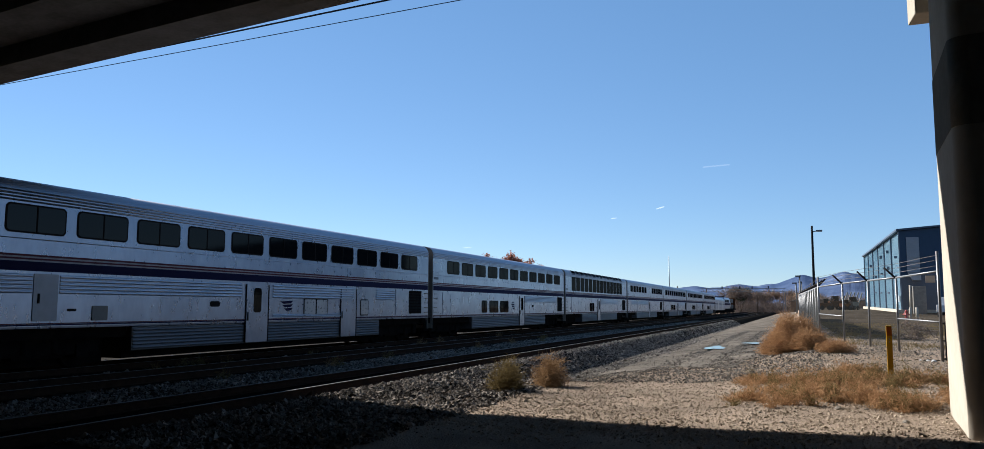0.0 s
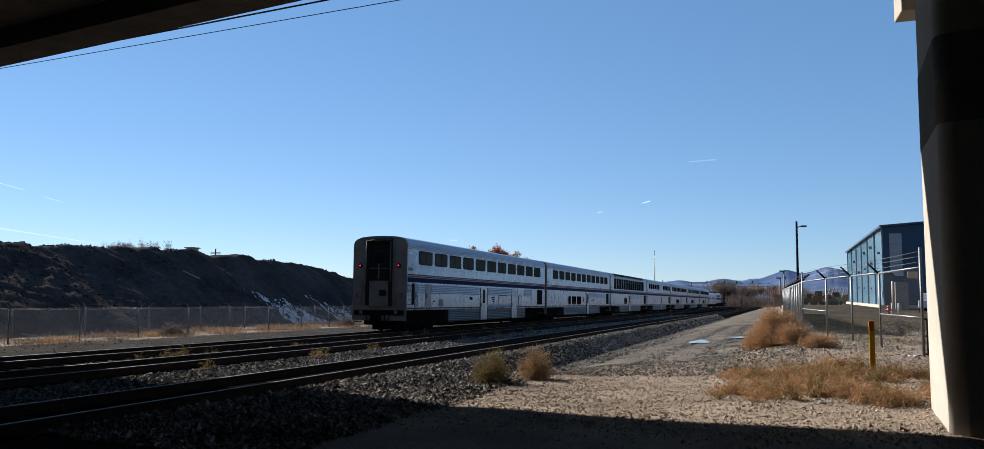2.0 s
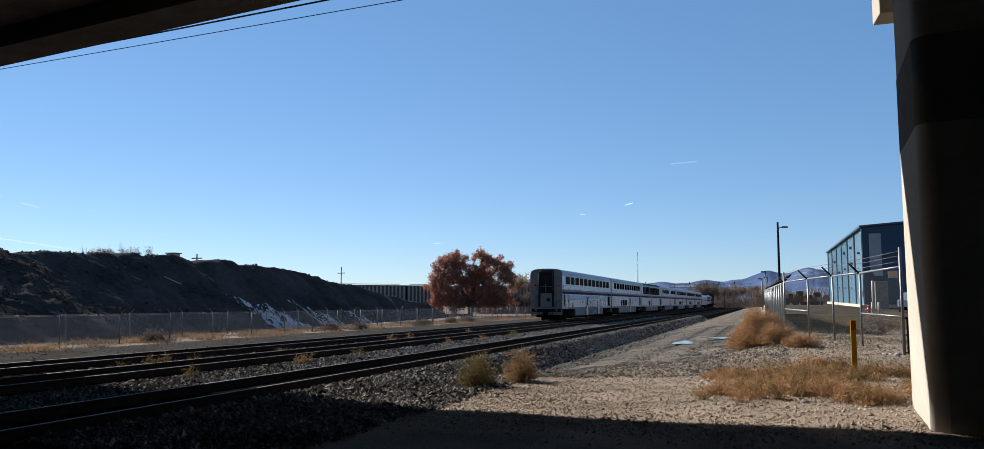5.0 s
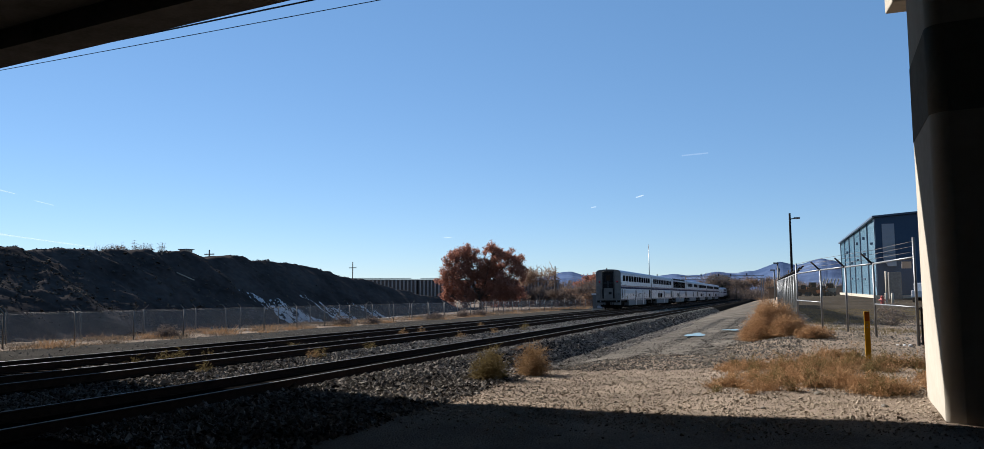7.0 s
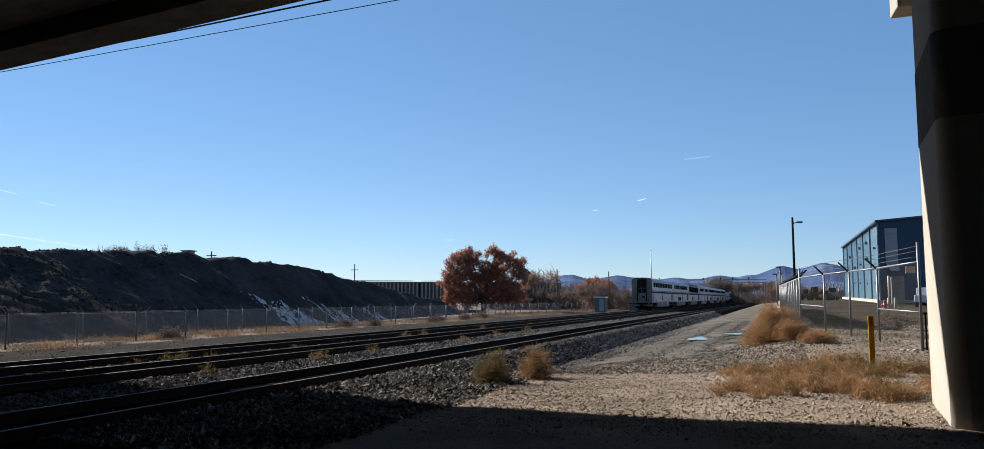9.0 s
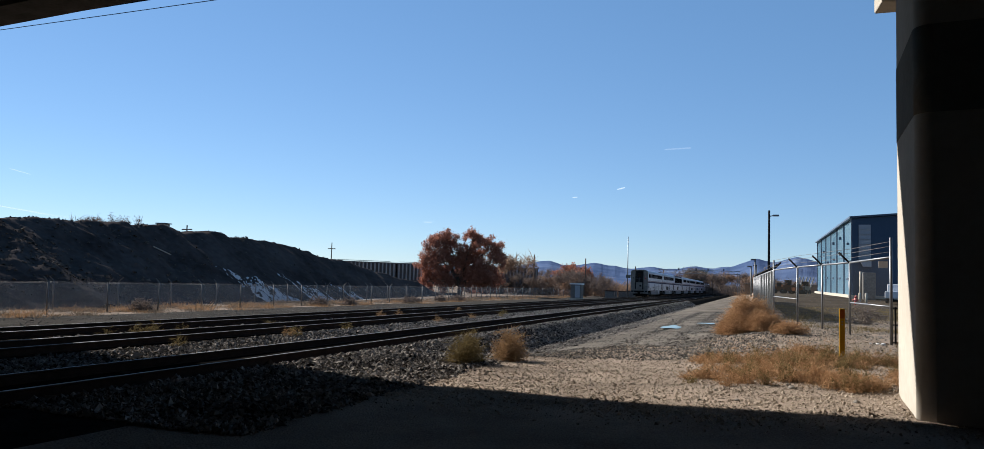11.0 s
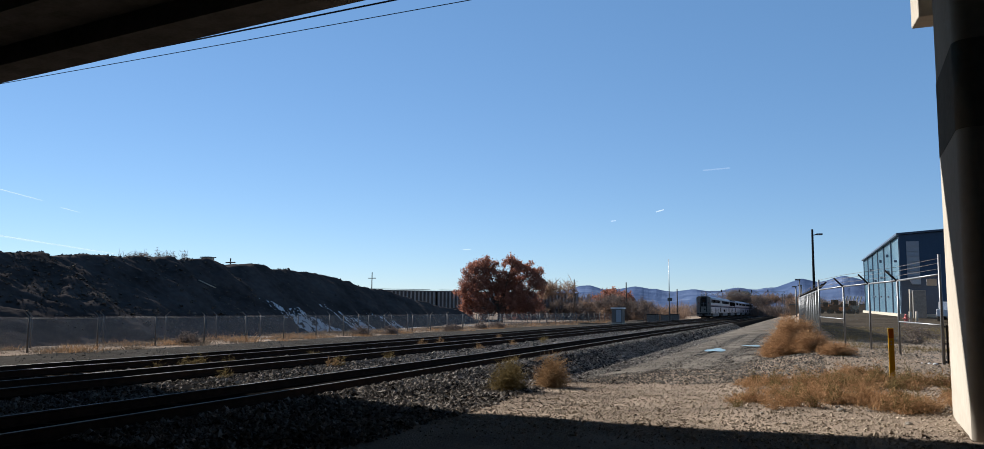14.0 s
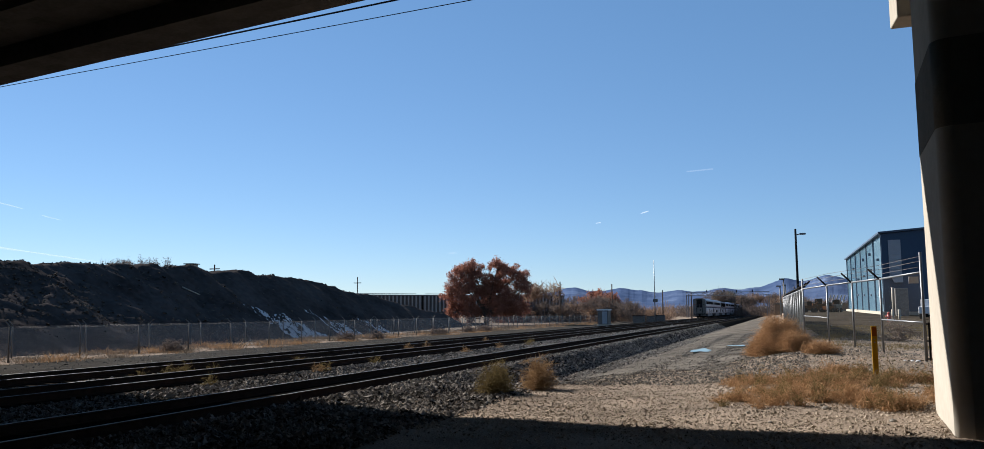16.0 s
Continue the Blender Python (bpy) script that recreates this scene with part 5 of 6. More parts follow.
# ---- posts, poles, lamp, cabinets ----
def post_and_poles():
    x, y = 1.82, 18.9
    z = float(height(x, y))
    p = thing("marker_post", "flat yellow utility marker post in dry grass", "marker post", pose(x, y, z))
    part("stake", box(-0.055, 0.055, -0.03, 0.03, -0.2, 1.14), M_YELLOW, p, bevel=0.012)
    part("sticker", box(-0.05, 0.05, -0.036, -0.031, 0.93, 1.12), M_ORANGE, p, "worn orange sticker")
    part("bolt", tube((0, -0.031, 0.86), (0, -0.045, 0.86), 0.014, n=8), M_GALV, p)
    part("bolt", tube((0, -0.031, 0.80), (0, -0.045, 0.80), 0.014, n=8), M_GALV, p)

    lx, ly = 1.32, 70.0
    lamp = thing("street_lamp", "tall dark pole lamp behind the slatted fence", "street lamp", pose(lx, ly, 0.5))
    part("pole", tube((0, 0, -0.1), (0, 0, 7.85), 0.115, 0.08, 10), M_BLACK, lamp)
    part("arm", tube((0, 0, 7.35), (0.45, 0, 7.45), 0.04, n=8), M_GALVDARK, lamp)
    part("lamp_head", box(0.3, 0.78, -0.14, 0.14, 7.36, 7.50), M_GALV, lamp, bevel=0.04)
    for k, (dx, yy, hh) in enumerate(((0.1, 92, 5.0), (-0.3, 104, 4.6), (0.4, 120, 5.2))):
        q = thing("street_lamp", "short dark pole lamp along the road", "street lamp", pose(lx - 1.1 + dx, yy, 0.6))
        part("pole", tube((0, 0, -0.1), (0, 0, hh - 0.6), 0.09, 0.07, 8), M_GALVDARK, q)
        part("lamp_head", box(-0.45, 0.1, -0.12, 0.12, hh - 0.6, hh - 0.45), M_GALVDARK, q)

    m = thing("antenna_mast", "slender pale antenna mast beside the tracks", "mast", pose(-19.04, 130, -0.45))
    part("pole", tube((0, 0, 0), (0, 0, 10.3), 0.09, 0.05, 8), M_GALV, m)
    part("equipment", box(-0.25, 0.45, -0.2, 0.2, 3.6, 4.1), M_GALVDARK, m)

    for x, y, top, arms, z0 in ((-45.3, 170, 8.2, 0, -0.5), (-35.9, 180, 7.9, 0, -0.5), (-112.1, 200, 11.7, 1.6, 2.0), (-104.75, 130, 11.2, 0.75, 3.0), (-26.0, 190, 6.6, 0, -0.5), (-20.5, 200, 6.2, 0, -0.5), (-14.6, 330, 6.5, 0, 0), (3.6, 240, 8.5, 0, 1.2), (6.0, 260, 8.0, 0, 1.2)):
        u = thing("utility_pole", "dark wooden utility pole with a crossarm" if arms else "dark wooden utility pole", "utility pole", pose(x, y, z0), "utility poles")
        part("pole", tube((0, 0, -0.7), (0, 0, top - z0), 0.17, 0.12, 8), M_WOODPOLE, u)
        if arms:
            part("crossarm", box(-1.15, 1.15, -0.08, 0.08, top - z0 - arms - 0.2, top - z0 - arms), M_WOODPOLE, u)

    b = thing("signal_cabinet", "white steel signal cabinet with a pale roof beside the tracks", "cabinet", pose(-25.6, 122, -0.35))
    part("body", box(-0.8, 0.8, -1.0, 1.0, 0.1, 2.2), M_GALVDARK, b, bevel=0.02)
    part("roof", box(-0.92, 0.92, -1.12, 1.12, 2.202, 2.4), M_WHITE, b)
    part("door", box(-0.1, 0.65, -1.04, -1.002, 0.2, 2.05), M_GREYDOOR, b)
    part("base", box(-0.9, 0.9, -1.2, 1.2, -0.3, 0.098), M_PLINTH, b)
    for k, (x, y, w) in enumerate(((-22.4, 150, 1.5), (-25.2, 150, 1.6), (-27.5, 165, 2.4), (-23.6, 152, 0.5), (-26, 185, 2.2))):
        s = thing("relay_box", "small dark relay box beside the tracks", "relay box", pose(x, y, -0.5), "relay boxes")
        part("case", box(-w / 2, w / 2, -0.4, 0.4, 0, 1.3), M_GALVDARK, s, bevel=0.03)
        part("lid", box(-w / 2 - 0.08, w / 2 + 0.08, -0.48, 0.48, 1.302, 1.4), M_BLACK, s)

    # signal bridge across the tracks
    g = thing("signal_bridge", "pale grey lattice signal bridge spanning the tracks", "signal bridge", pose(0, 285, 0))
    for x in (-4.1, -30.5):
        part("leg", bx(bx(bmesh.new(), x - 0.45, x - 0.2, -0.2, 0.2, -0.5, 7.4), x + 0.2, x + 0.45, -0.2, 0.2, -0.5, 7.4), M_GALV, g)
    lat = bmesh.new()
    for z in (7.0, 8.1):
        bx(lat, -31, -3.6, -0.12, 0.12, z, z + 0.16)
    for k in range(18):
        x = -31 + 1.52 * k
        cyl(lat, (x, 0, 7.1 if k % 2 else 8.1), (x + 1.52, 0, 8.1 if k % 2 else 7.1), 0.07, n=5)
    part("lattice_beam", lat, M_GALV, g)
    for x in (-9.0, -14.2, -18.2, -24.0):
        part("signal_head", box(x - 0.17, x + 0.17, -0.5, -0.2, 8.1, 8.9), M_BLACK, g, "black signal head")
    # gondola row behind the bank
    for k in range(3):
        d = Vector((37.0, 33.0, 0)).normalized()
        at = Vector((-90, 154, 0.9)) + d * 17.9 * k
        car = thing("hopper_car", "dark ribbed steel hopper car on a far siding", "freight car", pose(at.x, at.y, at.z, 0, 0, math.degrees(math.atan2(d.y, d.x))), "parked hopper cars")
        part("body", box(0, 17.6, -1.5, 1.5, 0.0, 4.5), M_HOPPER, car)
        part("top_rail", box(-0.1, 17.7, -1.62, 1.62, 4.502, 4.72), M_GALVDARK, car)
        for j in range(20):
            part("side_rib", HOPPER_RIB, None, car).location = (0.4 + 0.88 * j, -1.5, 0.9)
        for j in range(4):
            cyl_w = tube((1.5 + (j % 2) * 1.8 + (j // 2) * 12.8, -0.8, 0.46), (1.5 + (j % 2) * 1.8 + (j // 2) * 12.8, 0.8, 0.46), 0.45, n=14)
            part("wheelset", cyl_w, M_UNDER, car)
        part("walkway", box(1, 16.5, -0.5, 0.5, 4.9, 5.0), M_GALV, car)


HOPPER_RIB = finish(box(-0.17, 0.17, -0.14, -0.001, 0, 3.6), "side_rib")
HOPPER_RIB.materials.append(M_LITRIB)
post_and_poles()


# ---- plants ----
def grass_field(name, label, region, n, hgt, width, material, seed, per=70, spread=0.10, lean=0.35, fan=0.22):
    """Dry grass in tufts: region gives the bounds and a density 0..1 for the tufts."""
    rng = np.random.default_rng(seed)
    x0, x1, y0, y1, dens = region
    k = max(4, n // per)
    cen = np.empty((0, 2))
    while len(cen) < k:
        c = rng.uniform((x0, y0), (x1, y1), (k * 3, 2))
        cen = np.concatenate([cen, c[rng.uniform(0, 1, k * 3) < dens(c[:, 0], c[:, 1])]])
    cen = cen[:k]
    size = rng.lognormal(0, 0.45, k)
    which = rng.choice(k, n, p=size / size.sum())
    off = rng.normal(0, spread, (n, 2)) * size[which][:, None] ** 0.5
    pts = cen[which] + off
    base = np.column_stack([pts, height(pts[:, 0], pts[:, 1]) - 0.02])
    h = hgt * rng.lognormal(0, 0.35, n) * size[which] ** 0.6
    out = off / (spread + 1e-6) * fan
    tip = base + np.column_stack([(out[:, 0] + rng.normal(0, lean, n)) * h, (out[:, 1] + rng.normal(0, lean, n)) * h, h])
    return tagged(blades(name, base, tip, width * rng.uniform(0.6, 1.3, n), material, seed=seed), label, "grass", kind="stuff")


def weed_patch(name, label, region, clumps, radius, hgt, stems, width, material, seed):
    """Low clumps of dry weeds: stems fan out from each root and fork near their ends."""
    rng = np.random.default_rng(seed)
    x0, x1, y0, y1, dens = region
    cen = np.empty((0, 2))
    while len(cen) < clumps:
        c = rng.uniform((x0, y0), (x1, y1), (clumps * 3, 2))
        cen = np.concatenate([cen, c[rng.uniform(0, 1, clumps * 3) < dens(c[:, 0], c[:, 1])]])
    cen = cen[:clumps]
    size = rng.lognormal(0, 0.35, clumps)
    which = np.repeat(np.arange(clumps), stems)
    n = len(which)
    az, el, r = rng.uniform(0, 2 * np.pi, n), np.arcsin(rng.uniform(0.05, 1, n)), rng.uniform(0.35, 1.0, n)
    root = np.column_stack([cen[which] + rng.normal(0, 0.03, (n, 2)), np.zeros(n)])
    root[:, 2] = height(root[:, 0], root[:, 1]) - 0.01
    sz = size[which] * r
    tip = root + np.column_stack([radius * sz * np.cos(az) * np.cos(el), radius * sz * np.sin(az) * np.cos(el), hgt * sz * np.sin(el) + 0.01])
    a = np.concatenate([root, np.repeat(tip, 3, 0)])
    b = np.concatenate([tip, np.repeat(tip, 3, 0) + rng.normal(0, 0.045, (3 * n, 3)) + np.array([0, 0, 0.02])])
    return tagged(blades(name, a, b, np.concatenate([np.full(n, width * 0.6), np.full(3 * n, width)]), material, seed=seed), label, "weeds", kind="stuff")


def round_weed(name, label, x, y, rx, ry, hgt, n, width, material, seed, kind_of="bush", z=None):
    """A dry bush: fine branching stems that fan out from a short stem to an uneven, rounded shape."""
    rng = np.random.default_rng(seed)
    t = thing(name, label, kind_of, pose(x, y, float(height(x, y)) if z is None else z))
    k = n // 6
    az = rng.uniform(0, 2 * np.pi, k)
    el = np.arcsin(rng.uniform(0.02, 1, k))
    bump = 1 + 0.18 * np.sin(3 * az + seed) + 0.14 * np.sin(7 * az + 2 * el * 3)
    r = rng.uniform(0.25, 1.0, k) ** 0.6 * bump
    joint = np.column_stack([rx * r * np.cos(az) * np.cos(el), ry * r * np.sin(az) * np.cos(el), hgt * r * np.sin(el) * 0.92])
    root = np.column_stack([rng.normal(0, rx * 0.12, k), rng.normal(0, ry * 0.12, k), np.zeros(k)])
    a = np.concatenate([root, np.repeat(joint, 5, 0)])
    b = np.concatenate([joint, np.repeat(joint, 5, 0) + rng.normal(0, 0.085, (5 * k, 3)) * (rx + hgt) * np.array([1, 1, 0.9])])
    b[:, 2] = np.maximum(b[:, 2], 0.01)
    w = np.concatenate([np.full(k, width * 0.8), np.full(5 * k, width)])
    blades("foliage", a, b, w, material, t, seed)
    return t


def plants():
    def verge(x, y):
        edge = smooth((y - 14.6 - 0.35 * np.sin(x * 3)) / 0.9) * (1 - smooth((y - 18.2) / 3.0)) * smooth((x + 1.35) / 0.6)
        return edge * np.clip(0.05 + 1.25 * lumps(x, y, 1.9, 4), 0.02, 1)
    grass_field("dry_grass", "knee-high dry tan grass and weeds round the marker post", (-2.0, 4.6, 14.5, 20.5, verge), 9000, 0.080, 0.0036, M_DRY, 11, 30, 0.13, 0.5, 0.4)
    weed_patch("dry_weeds", "rust-brown dry weeds in low clumps round the marker post", (-2.0, 4.6, 14.5, 20.5, verge), 430, 0.18, 0.185, 50, 0.0046, M_TUMBLE, 12)
    weed_patch("olive_weeds", "dark olive weeds among the dry grass", (-2.0, 4.6, 14.5, 20.5, verge), 150, 0.14, 0.24, 46, 0.0046, M_SAGE, 16)

    def behind(x, y):
        return np.clip(0.15 + 0.6 * lumps(x, y, 0.8, 2), 0, 1) * (x > 0.3)
    grass_field("sparse_grass", "sparse dry grass beyond the fence", (1.5, 11, 27, 66, behind), 20000, 0.085, 0.006, M_SAGE, 13, 30, 0.16, 0.6)

    def leftstrip(x, y):
        return np.clip(0.35 + 0.9 * lumps(x, y, 0.6, 1), 0.05, 1) * smooth((-x - 31.5) / 2.5)
    grass_field("dry_grass_strip", "strip of tall dry grass along the far fence", (-42, -31.5, 14, 170, leftstrip), 50000, 0.13, 0.012, M_STRAW, 14, 50, 0.30, 0.5)
    grass_field("brown_weeds", "brown weeds along the far fence", (-40, -32, 14, 170, leftstrip), 15000, 0.17, 0.012, M_TUMBLE, 15, 50, 0.25, 0.5)
    round_weed("tumbleweed_bush", "large rust-brown tumbleweed bush beside the slatted fence", -0.15, 28.2, 0.72, 1.6, 1.14, 34000, 0.0036, M_TUMBLE, 21)
    round_weed("tumbleweed_bush", "low rust-brown tumbleweed leaning on a larger bush", -0.62, 27.2, 0.55, 0.6, 0.62, 9000, 0.0036, M_TUMBLE, 25)
    round_weed("tumbleweed_bush", "rounded tan tumbleweed at the foot of a larger bush", 0.3, 26.6, 0.6, 0.6, 0.66, 10500, 0.0036, M_TUMBLE, 26)
    round_weed("tumbleweed_bush", "low tan tumbleweed beside the chain-link fence", 1.0, 24.6, 0.5, 0.5, 0.36, 6500, 0.0036, M_TUMBLE, 22)
    round_weed("weed_bush", "olive dry weed bush on the ballast foot", -6.10, 17.2, 0.42, 0.46, 0.74, 3600, 0.0040, M_SAGE, 23)
    round_weed("weed_bush", "tan dry weed bush on the ballast foot", -5.52, 18.6, 0.42, 0.46, 0.78, 3600, 0.0040, M_DRY, 24)
    round_weed("bare_shrub", "leafless grey shrub on the yard behind the fence", 4.2, 34.5, 0.7, 0.6, 0.95, 500, 0.012, M_TWIG, 27)
    for k, (y, z, h) in enumerate(((55.8, 5.9, 0.75), (57.5, 5.95, 1.05), (58.4, 6.0, 0.85), (59.3, 6.05, 0.75), (60.9, 6.1, 0.9))):
        round_weed("bare_shrub", "small leafless shrub on the crest of the bank", -54.5, y, 0.55, 0.6, h, 240, 0.012, M_TWIG, 80 + k, "shrub", z)
    rng = np.random.default_rng(8)
    for k in range(16):
        x, y = rng.uniform(-14.3, -13.3) if k % 2 else rng.uniform(-17.8, -17.0), rng.uniform(14, 48)
        round_weed("track_weed", "small dry weed growing between the tracks", x, y, 0.28, 0.28, rng.uniform(0.25, 0.5), 260, 0.006, M_SAGE if k % 3 else M_DRY, 40 + k, "weed", -0.2)
    for k in range(8):
        x, y = rng.uniform(-36, -33.5), rng.uniform(34, 130)
        round_weed("brown_bush", "dark brown dry bush along the far fence", x, y, 0.8, 0.9, rng.uniform(0.7, 1.1), 900, 0.02, M_TWIG, 60 + k)


plants()


def limb_tree(name, label, x, y, z0, hgt, spread, leaves, leaf, material, seed, bark=None, trunk_r=None, low=0.16, twigs=0):
    """A tapered trunk, forking limbs, and a crown of many small leaves round the ends of the limbs."""
    rng = random.Random(seed)
    t = thing(name, label, "tree", pose(x, y, z0))
    bm = bmesh.new()
    tips, tw_a, tw_b = [], [], []

    def grow(p, d, length, r, depth):
        q = p + d * length
        cyl(bm, p, q, r, r * 0.66, 7 if depth > 2 else 5, False)
        if depth == 0:
            tips.append(q)
            return
        for _ in range(3 if depth > 1 else 3):
            nd = (d + Vector((rng.gauss(0, 0.55), rng.gauss(0, 0.55), rng.gauss(0.12, 0.35)))).normalized()
            grow(q, nd, length * rng.uniform(0.62, 0.86), r * 0.6, depth - 1)
        if depth <= 2:
            tips.append(q)

    r0 = trunk_r or hgt * 0.03
    for k in range(4):
        a = 2 * math.pi * k / 4 + rng.random()
        d = Vector((math.cos(a) * 0.55 * spread, math.sin(a) * 0.55 * spread, 1)).normalized()
        grow(Vector((0.15 * math.cos(a), 0.15 * math.sin(a), hgt * low)), d, hgt * 0.27, r0 * 0.7, 4)
    cyl(bm, (0, 0, -0.2), (0, 0, hgt * low + 0.1), r0 * 1.5, r0, 9, False)
    part("trunk", bm, bark or M_BARK, t)
    nr = np.random.default_rng(seed)
    P = np.array([tuple(v) for v in tips])
    top = P[:, 2].max()
    P *= np.array([1, 1, hgt * 0.94 / top])
    if leaves:
        c = P[nr.integers(0, len(P), leaves)] + nr.normal(0, hgt * 0.045, (leaves, 3))
        d = nr.normal(0, 1, (leaves, 3))
        d /= np.linalg.norm(d, axis=1, keepdims=True)
        s = leaf * nr.lognormal(0, 0.3, leaves)[:, None]
        blades("crown", c - d * s, c + d * s, s[:, 0] * 0.55, material, t, seed)
    if twigs:
        c = P[nr.integers(0, len(P), twigs)]
        blades("branchwork", c, c + nr.normal(0, hgt * 0.09, (twigs, 3)) + np.array([0, 0, hgt * 0.03]), leaf, material, t, seed)
    return t


def lobed_tree(name, label, x, y, z0, lobes, leaves, leaf, material, seed, trunk_r):
    """A broad tree: limbs reach from a short trunk into uneven lobes, each thick with small leaf clusters."""
    rng = np.random.default_rng(seed)
    t = thing(name, label, "tree", pose(x, y, z0))
    bm = bmesh.new()
    cyl(bm, (0, 0, -0.3), (0, 0, 1.6), trunk_r * 1.3, trunk_r, 10, False)
    C, D = [], []
    for cx, cy, cz, r in lobes:
        p = Vector((0, 0, 1.4))
        end = Vector((cx, cy, cz))
        knee = p.lerp(end, 0.5) + Vector((0, 0, 0.12 * (end - p).length))
        cyl(bm, p, knee, trunk_r * 0.6, trunk_r * 0.38, 7, False)
        cyl(bm, knee, end, trunk_r * 0.38, trunk_r * 0.18, 6, False)
        for _ in range(14):
            d = Vector(rng.normal(0, 1, 3)).normalized()
            d.z = abs(d.z) * 0.8 if rng.random() < 0.7 else d.z
            cyl(bm, end - d * r * 0.2, end + d * r * 0.95, trunk_r * 0.12, trunk_r * 0.03, 4, False)
        k = int(leaves * r ** 2 / sum(q[3] ** 2 for q in lobes))
        nc = max(6, int(r * r * 6.5))
        dirs = rng.normal(0, 1, (nc, 3))
        dirs /= np.linalg.norm(dirs, axis=1, keepdims=True)
        cen = np.array([cx, cy, cz]) + dirs * r * rng.uniform(0.45, 1.05, (nc, 1))
        c = cen[rng.integers(0, nc, k)] + rng.normal(0, 0.34, (k, 3))
        C.append(c)
    c = np.concatenate(C)
    c[:, 2] = np.maximum(c[:, 2], 0.3)
    d = rng.normal(0, 1, c.shape)
    d /= np.linalg.norm(d, axis=1, keepdims=True)
    s = leaf * rng.lognormal(0, 0.3, len(c))[:, None]
    part("trunk", bm, M_BARK, t)
    blades("crown", c - d * s, c + d * s, s[:, 0] * 0.6, material, t, seed)
    return t


def trees():
    lobes = [(-4.9, 0, 8.8, 2.2), (-3.0, 1, 9.9, 2.0), (0.7, 0, 7.6, 2.2), (2.6, -1, 9.9, 2.1), (5.2, 1, 8.6, 2.2), (7.4, 0, 6.6, 1.6), (-7.0, 0, 6.0, 1.9), (-3.2, -1, 5.8, 2.6), (1.5, 1, 6.0, 3.0), (4.6, -1, 4.6, 2.6), (-6.2, 1, 2.4, 2.0), (-2.5, -1, 2.2, 2.1), (2.2, 0, 2.2, 2.3), (5.8, 1, 2.0, 1.9)]
    lobed_tree("russet_tree", "broad tree with russet autumn leaves beside the far fence", -51.4, 140, -0.5, lobes, 58000, 0.112, M_RUSSET, 3, 0.42)
    rng = random.Random(31)
    for k in range(14):
        y = rng.uniform(165, 240)
        x = -(30 + 26 * k / 14) * y / 170
        limb_tree("bare_tree", "leafless brown tree beyond the tracks", x, y, -0.6, rng.uniform(4.0, 6.5), 1.2, 0, 0.035, M_TWIG, 100 + k, M_TWIG, 0.1, 0.05, 1400)
    for k in range(12):
        y = rng.uniform(320, 420)
        x = -30 + 40 * (k + rng.random()) / 12
        limb_tree("bare_tree", "leafless brown tree beyond the signal bridge", x, y, 0.0, rng.uniform(7, 10.5), 1.2, 0, 0.06, M_TWIG if k % 3 else M_TAN, 130 + k, M_TWIG, 0.16, 0.05, 1500)
    for k in range(9):
        y = rng.uniform(172, 200)
        x = -37 - 3.2 * k
        round_weed("tan_shrub", "orange-tan leafless shrub thicket", x, y, 3.0, 2.6, rng.uniform(3.0, 4.6), 2200, 0.06, M_TAN, 160 + k, "shrub", -0.6)
    nr = np.random.default_rng(55)
    for nm, lab, x0, x1, y0, y1, hh, n, w in (("scrub_line", "brown leafless scrub beyond the tracks", -66, -26, 185, 215, 4.6, 22000, 0.04), ("far_scrub", "brown leafless thicket beyond the signal bridge", -44, 26, 330, 420, 6.5, 22000, 0.07)):
        b = np.column_stack([nr.uniform(x0, x1, n), nr.uniform(y0, y1, n), np.zeros(n)])
        b[:, 2] = height(b[:, 0], b[:, 1])
        hgt = hh * np.clip(0.6 + 0.5 * lumps(b[:, 0], b[:, 1], 0.45, 3), 0.3, 1.2)
        b[:, 2] += hgt * nr.uniform(0, 0.75, n)
        d = nr.normal(0, 0.45, (n, 3)) + np.array([0, 0, 0.6])
        tagged(blades(nm, b, b + d * (hh * 0.33), w, M_TWIG if nm == "far_scrub" else M_TAN, seed=7), lab, "scrub", kind="stuff")
    limb_tree("dark_tree", "dark reddish tree beyond the fence", -41, 190, -0.5, 7.6, 1.3, 5200, 0.15, M_RUSSET, 7, None, 0.25)
    limb_tree("evergreen_tree", "small dark evergreen tree", -21.0, 330, 0, 9.5, 0.7, 5000, 0.2, M_EVERGREEN, 9, None, 0.2, 0.03)
    for k in range(5):
        limb_tree("bare_tree", "thin leafless tree behind the bank", -88 - 3.5 * k + rng.random() * 2, 88 + 2.2 * k, 4.2, 5.2 * rng.uniform(0.8, 1.1), 1.0, 0, 0.03, M_TWIG, 180 + k, M_TWIG, 0.08, 0.1, 500)
    limb_tree("bare_tree", "thin leafless tree beside the russet tree", -47.5, 165, -0.5, 8.6, 0.9, 900, 0.07, M_TAN, 190, M_TWIG, 0.1, 0.05, 900)


trees()


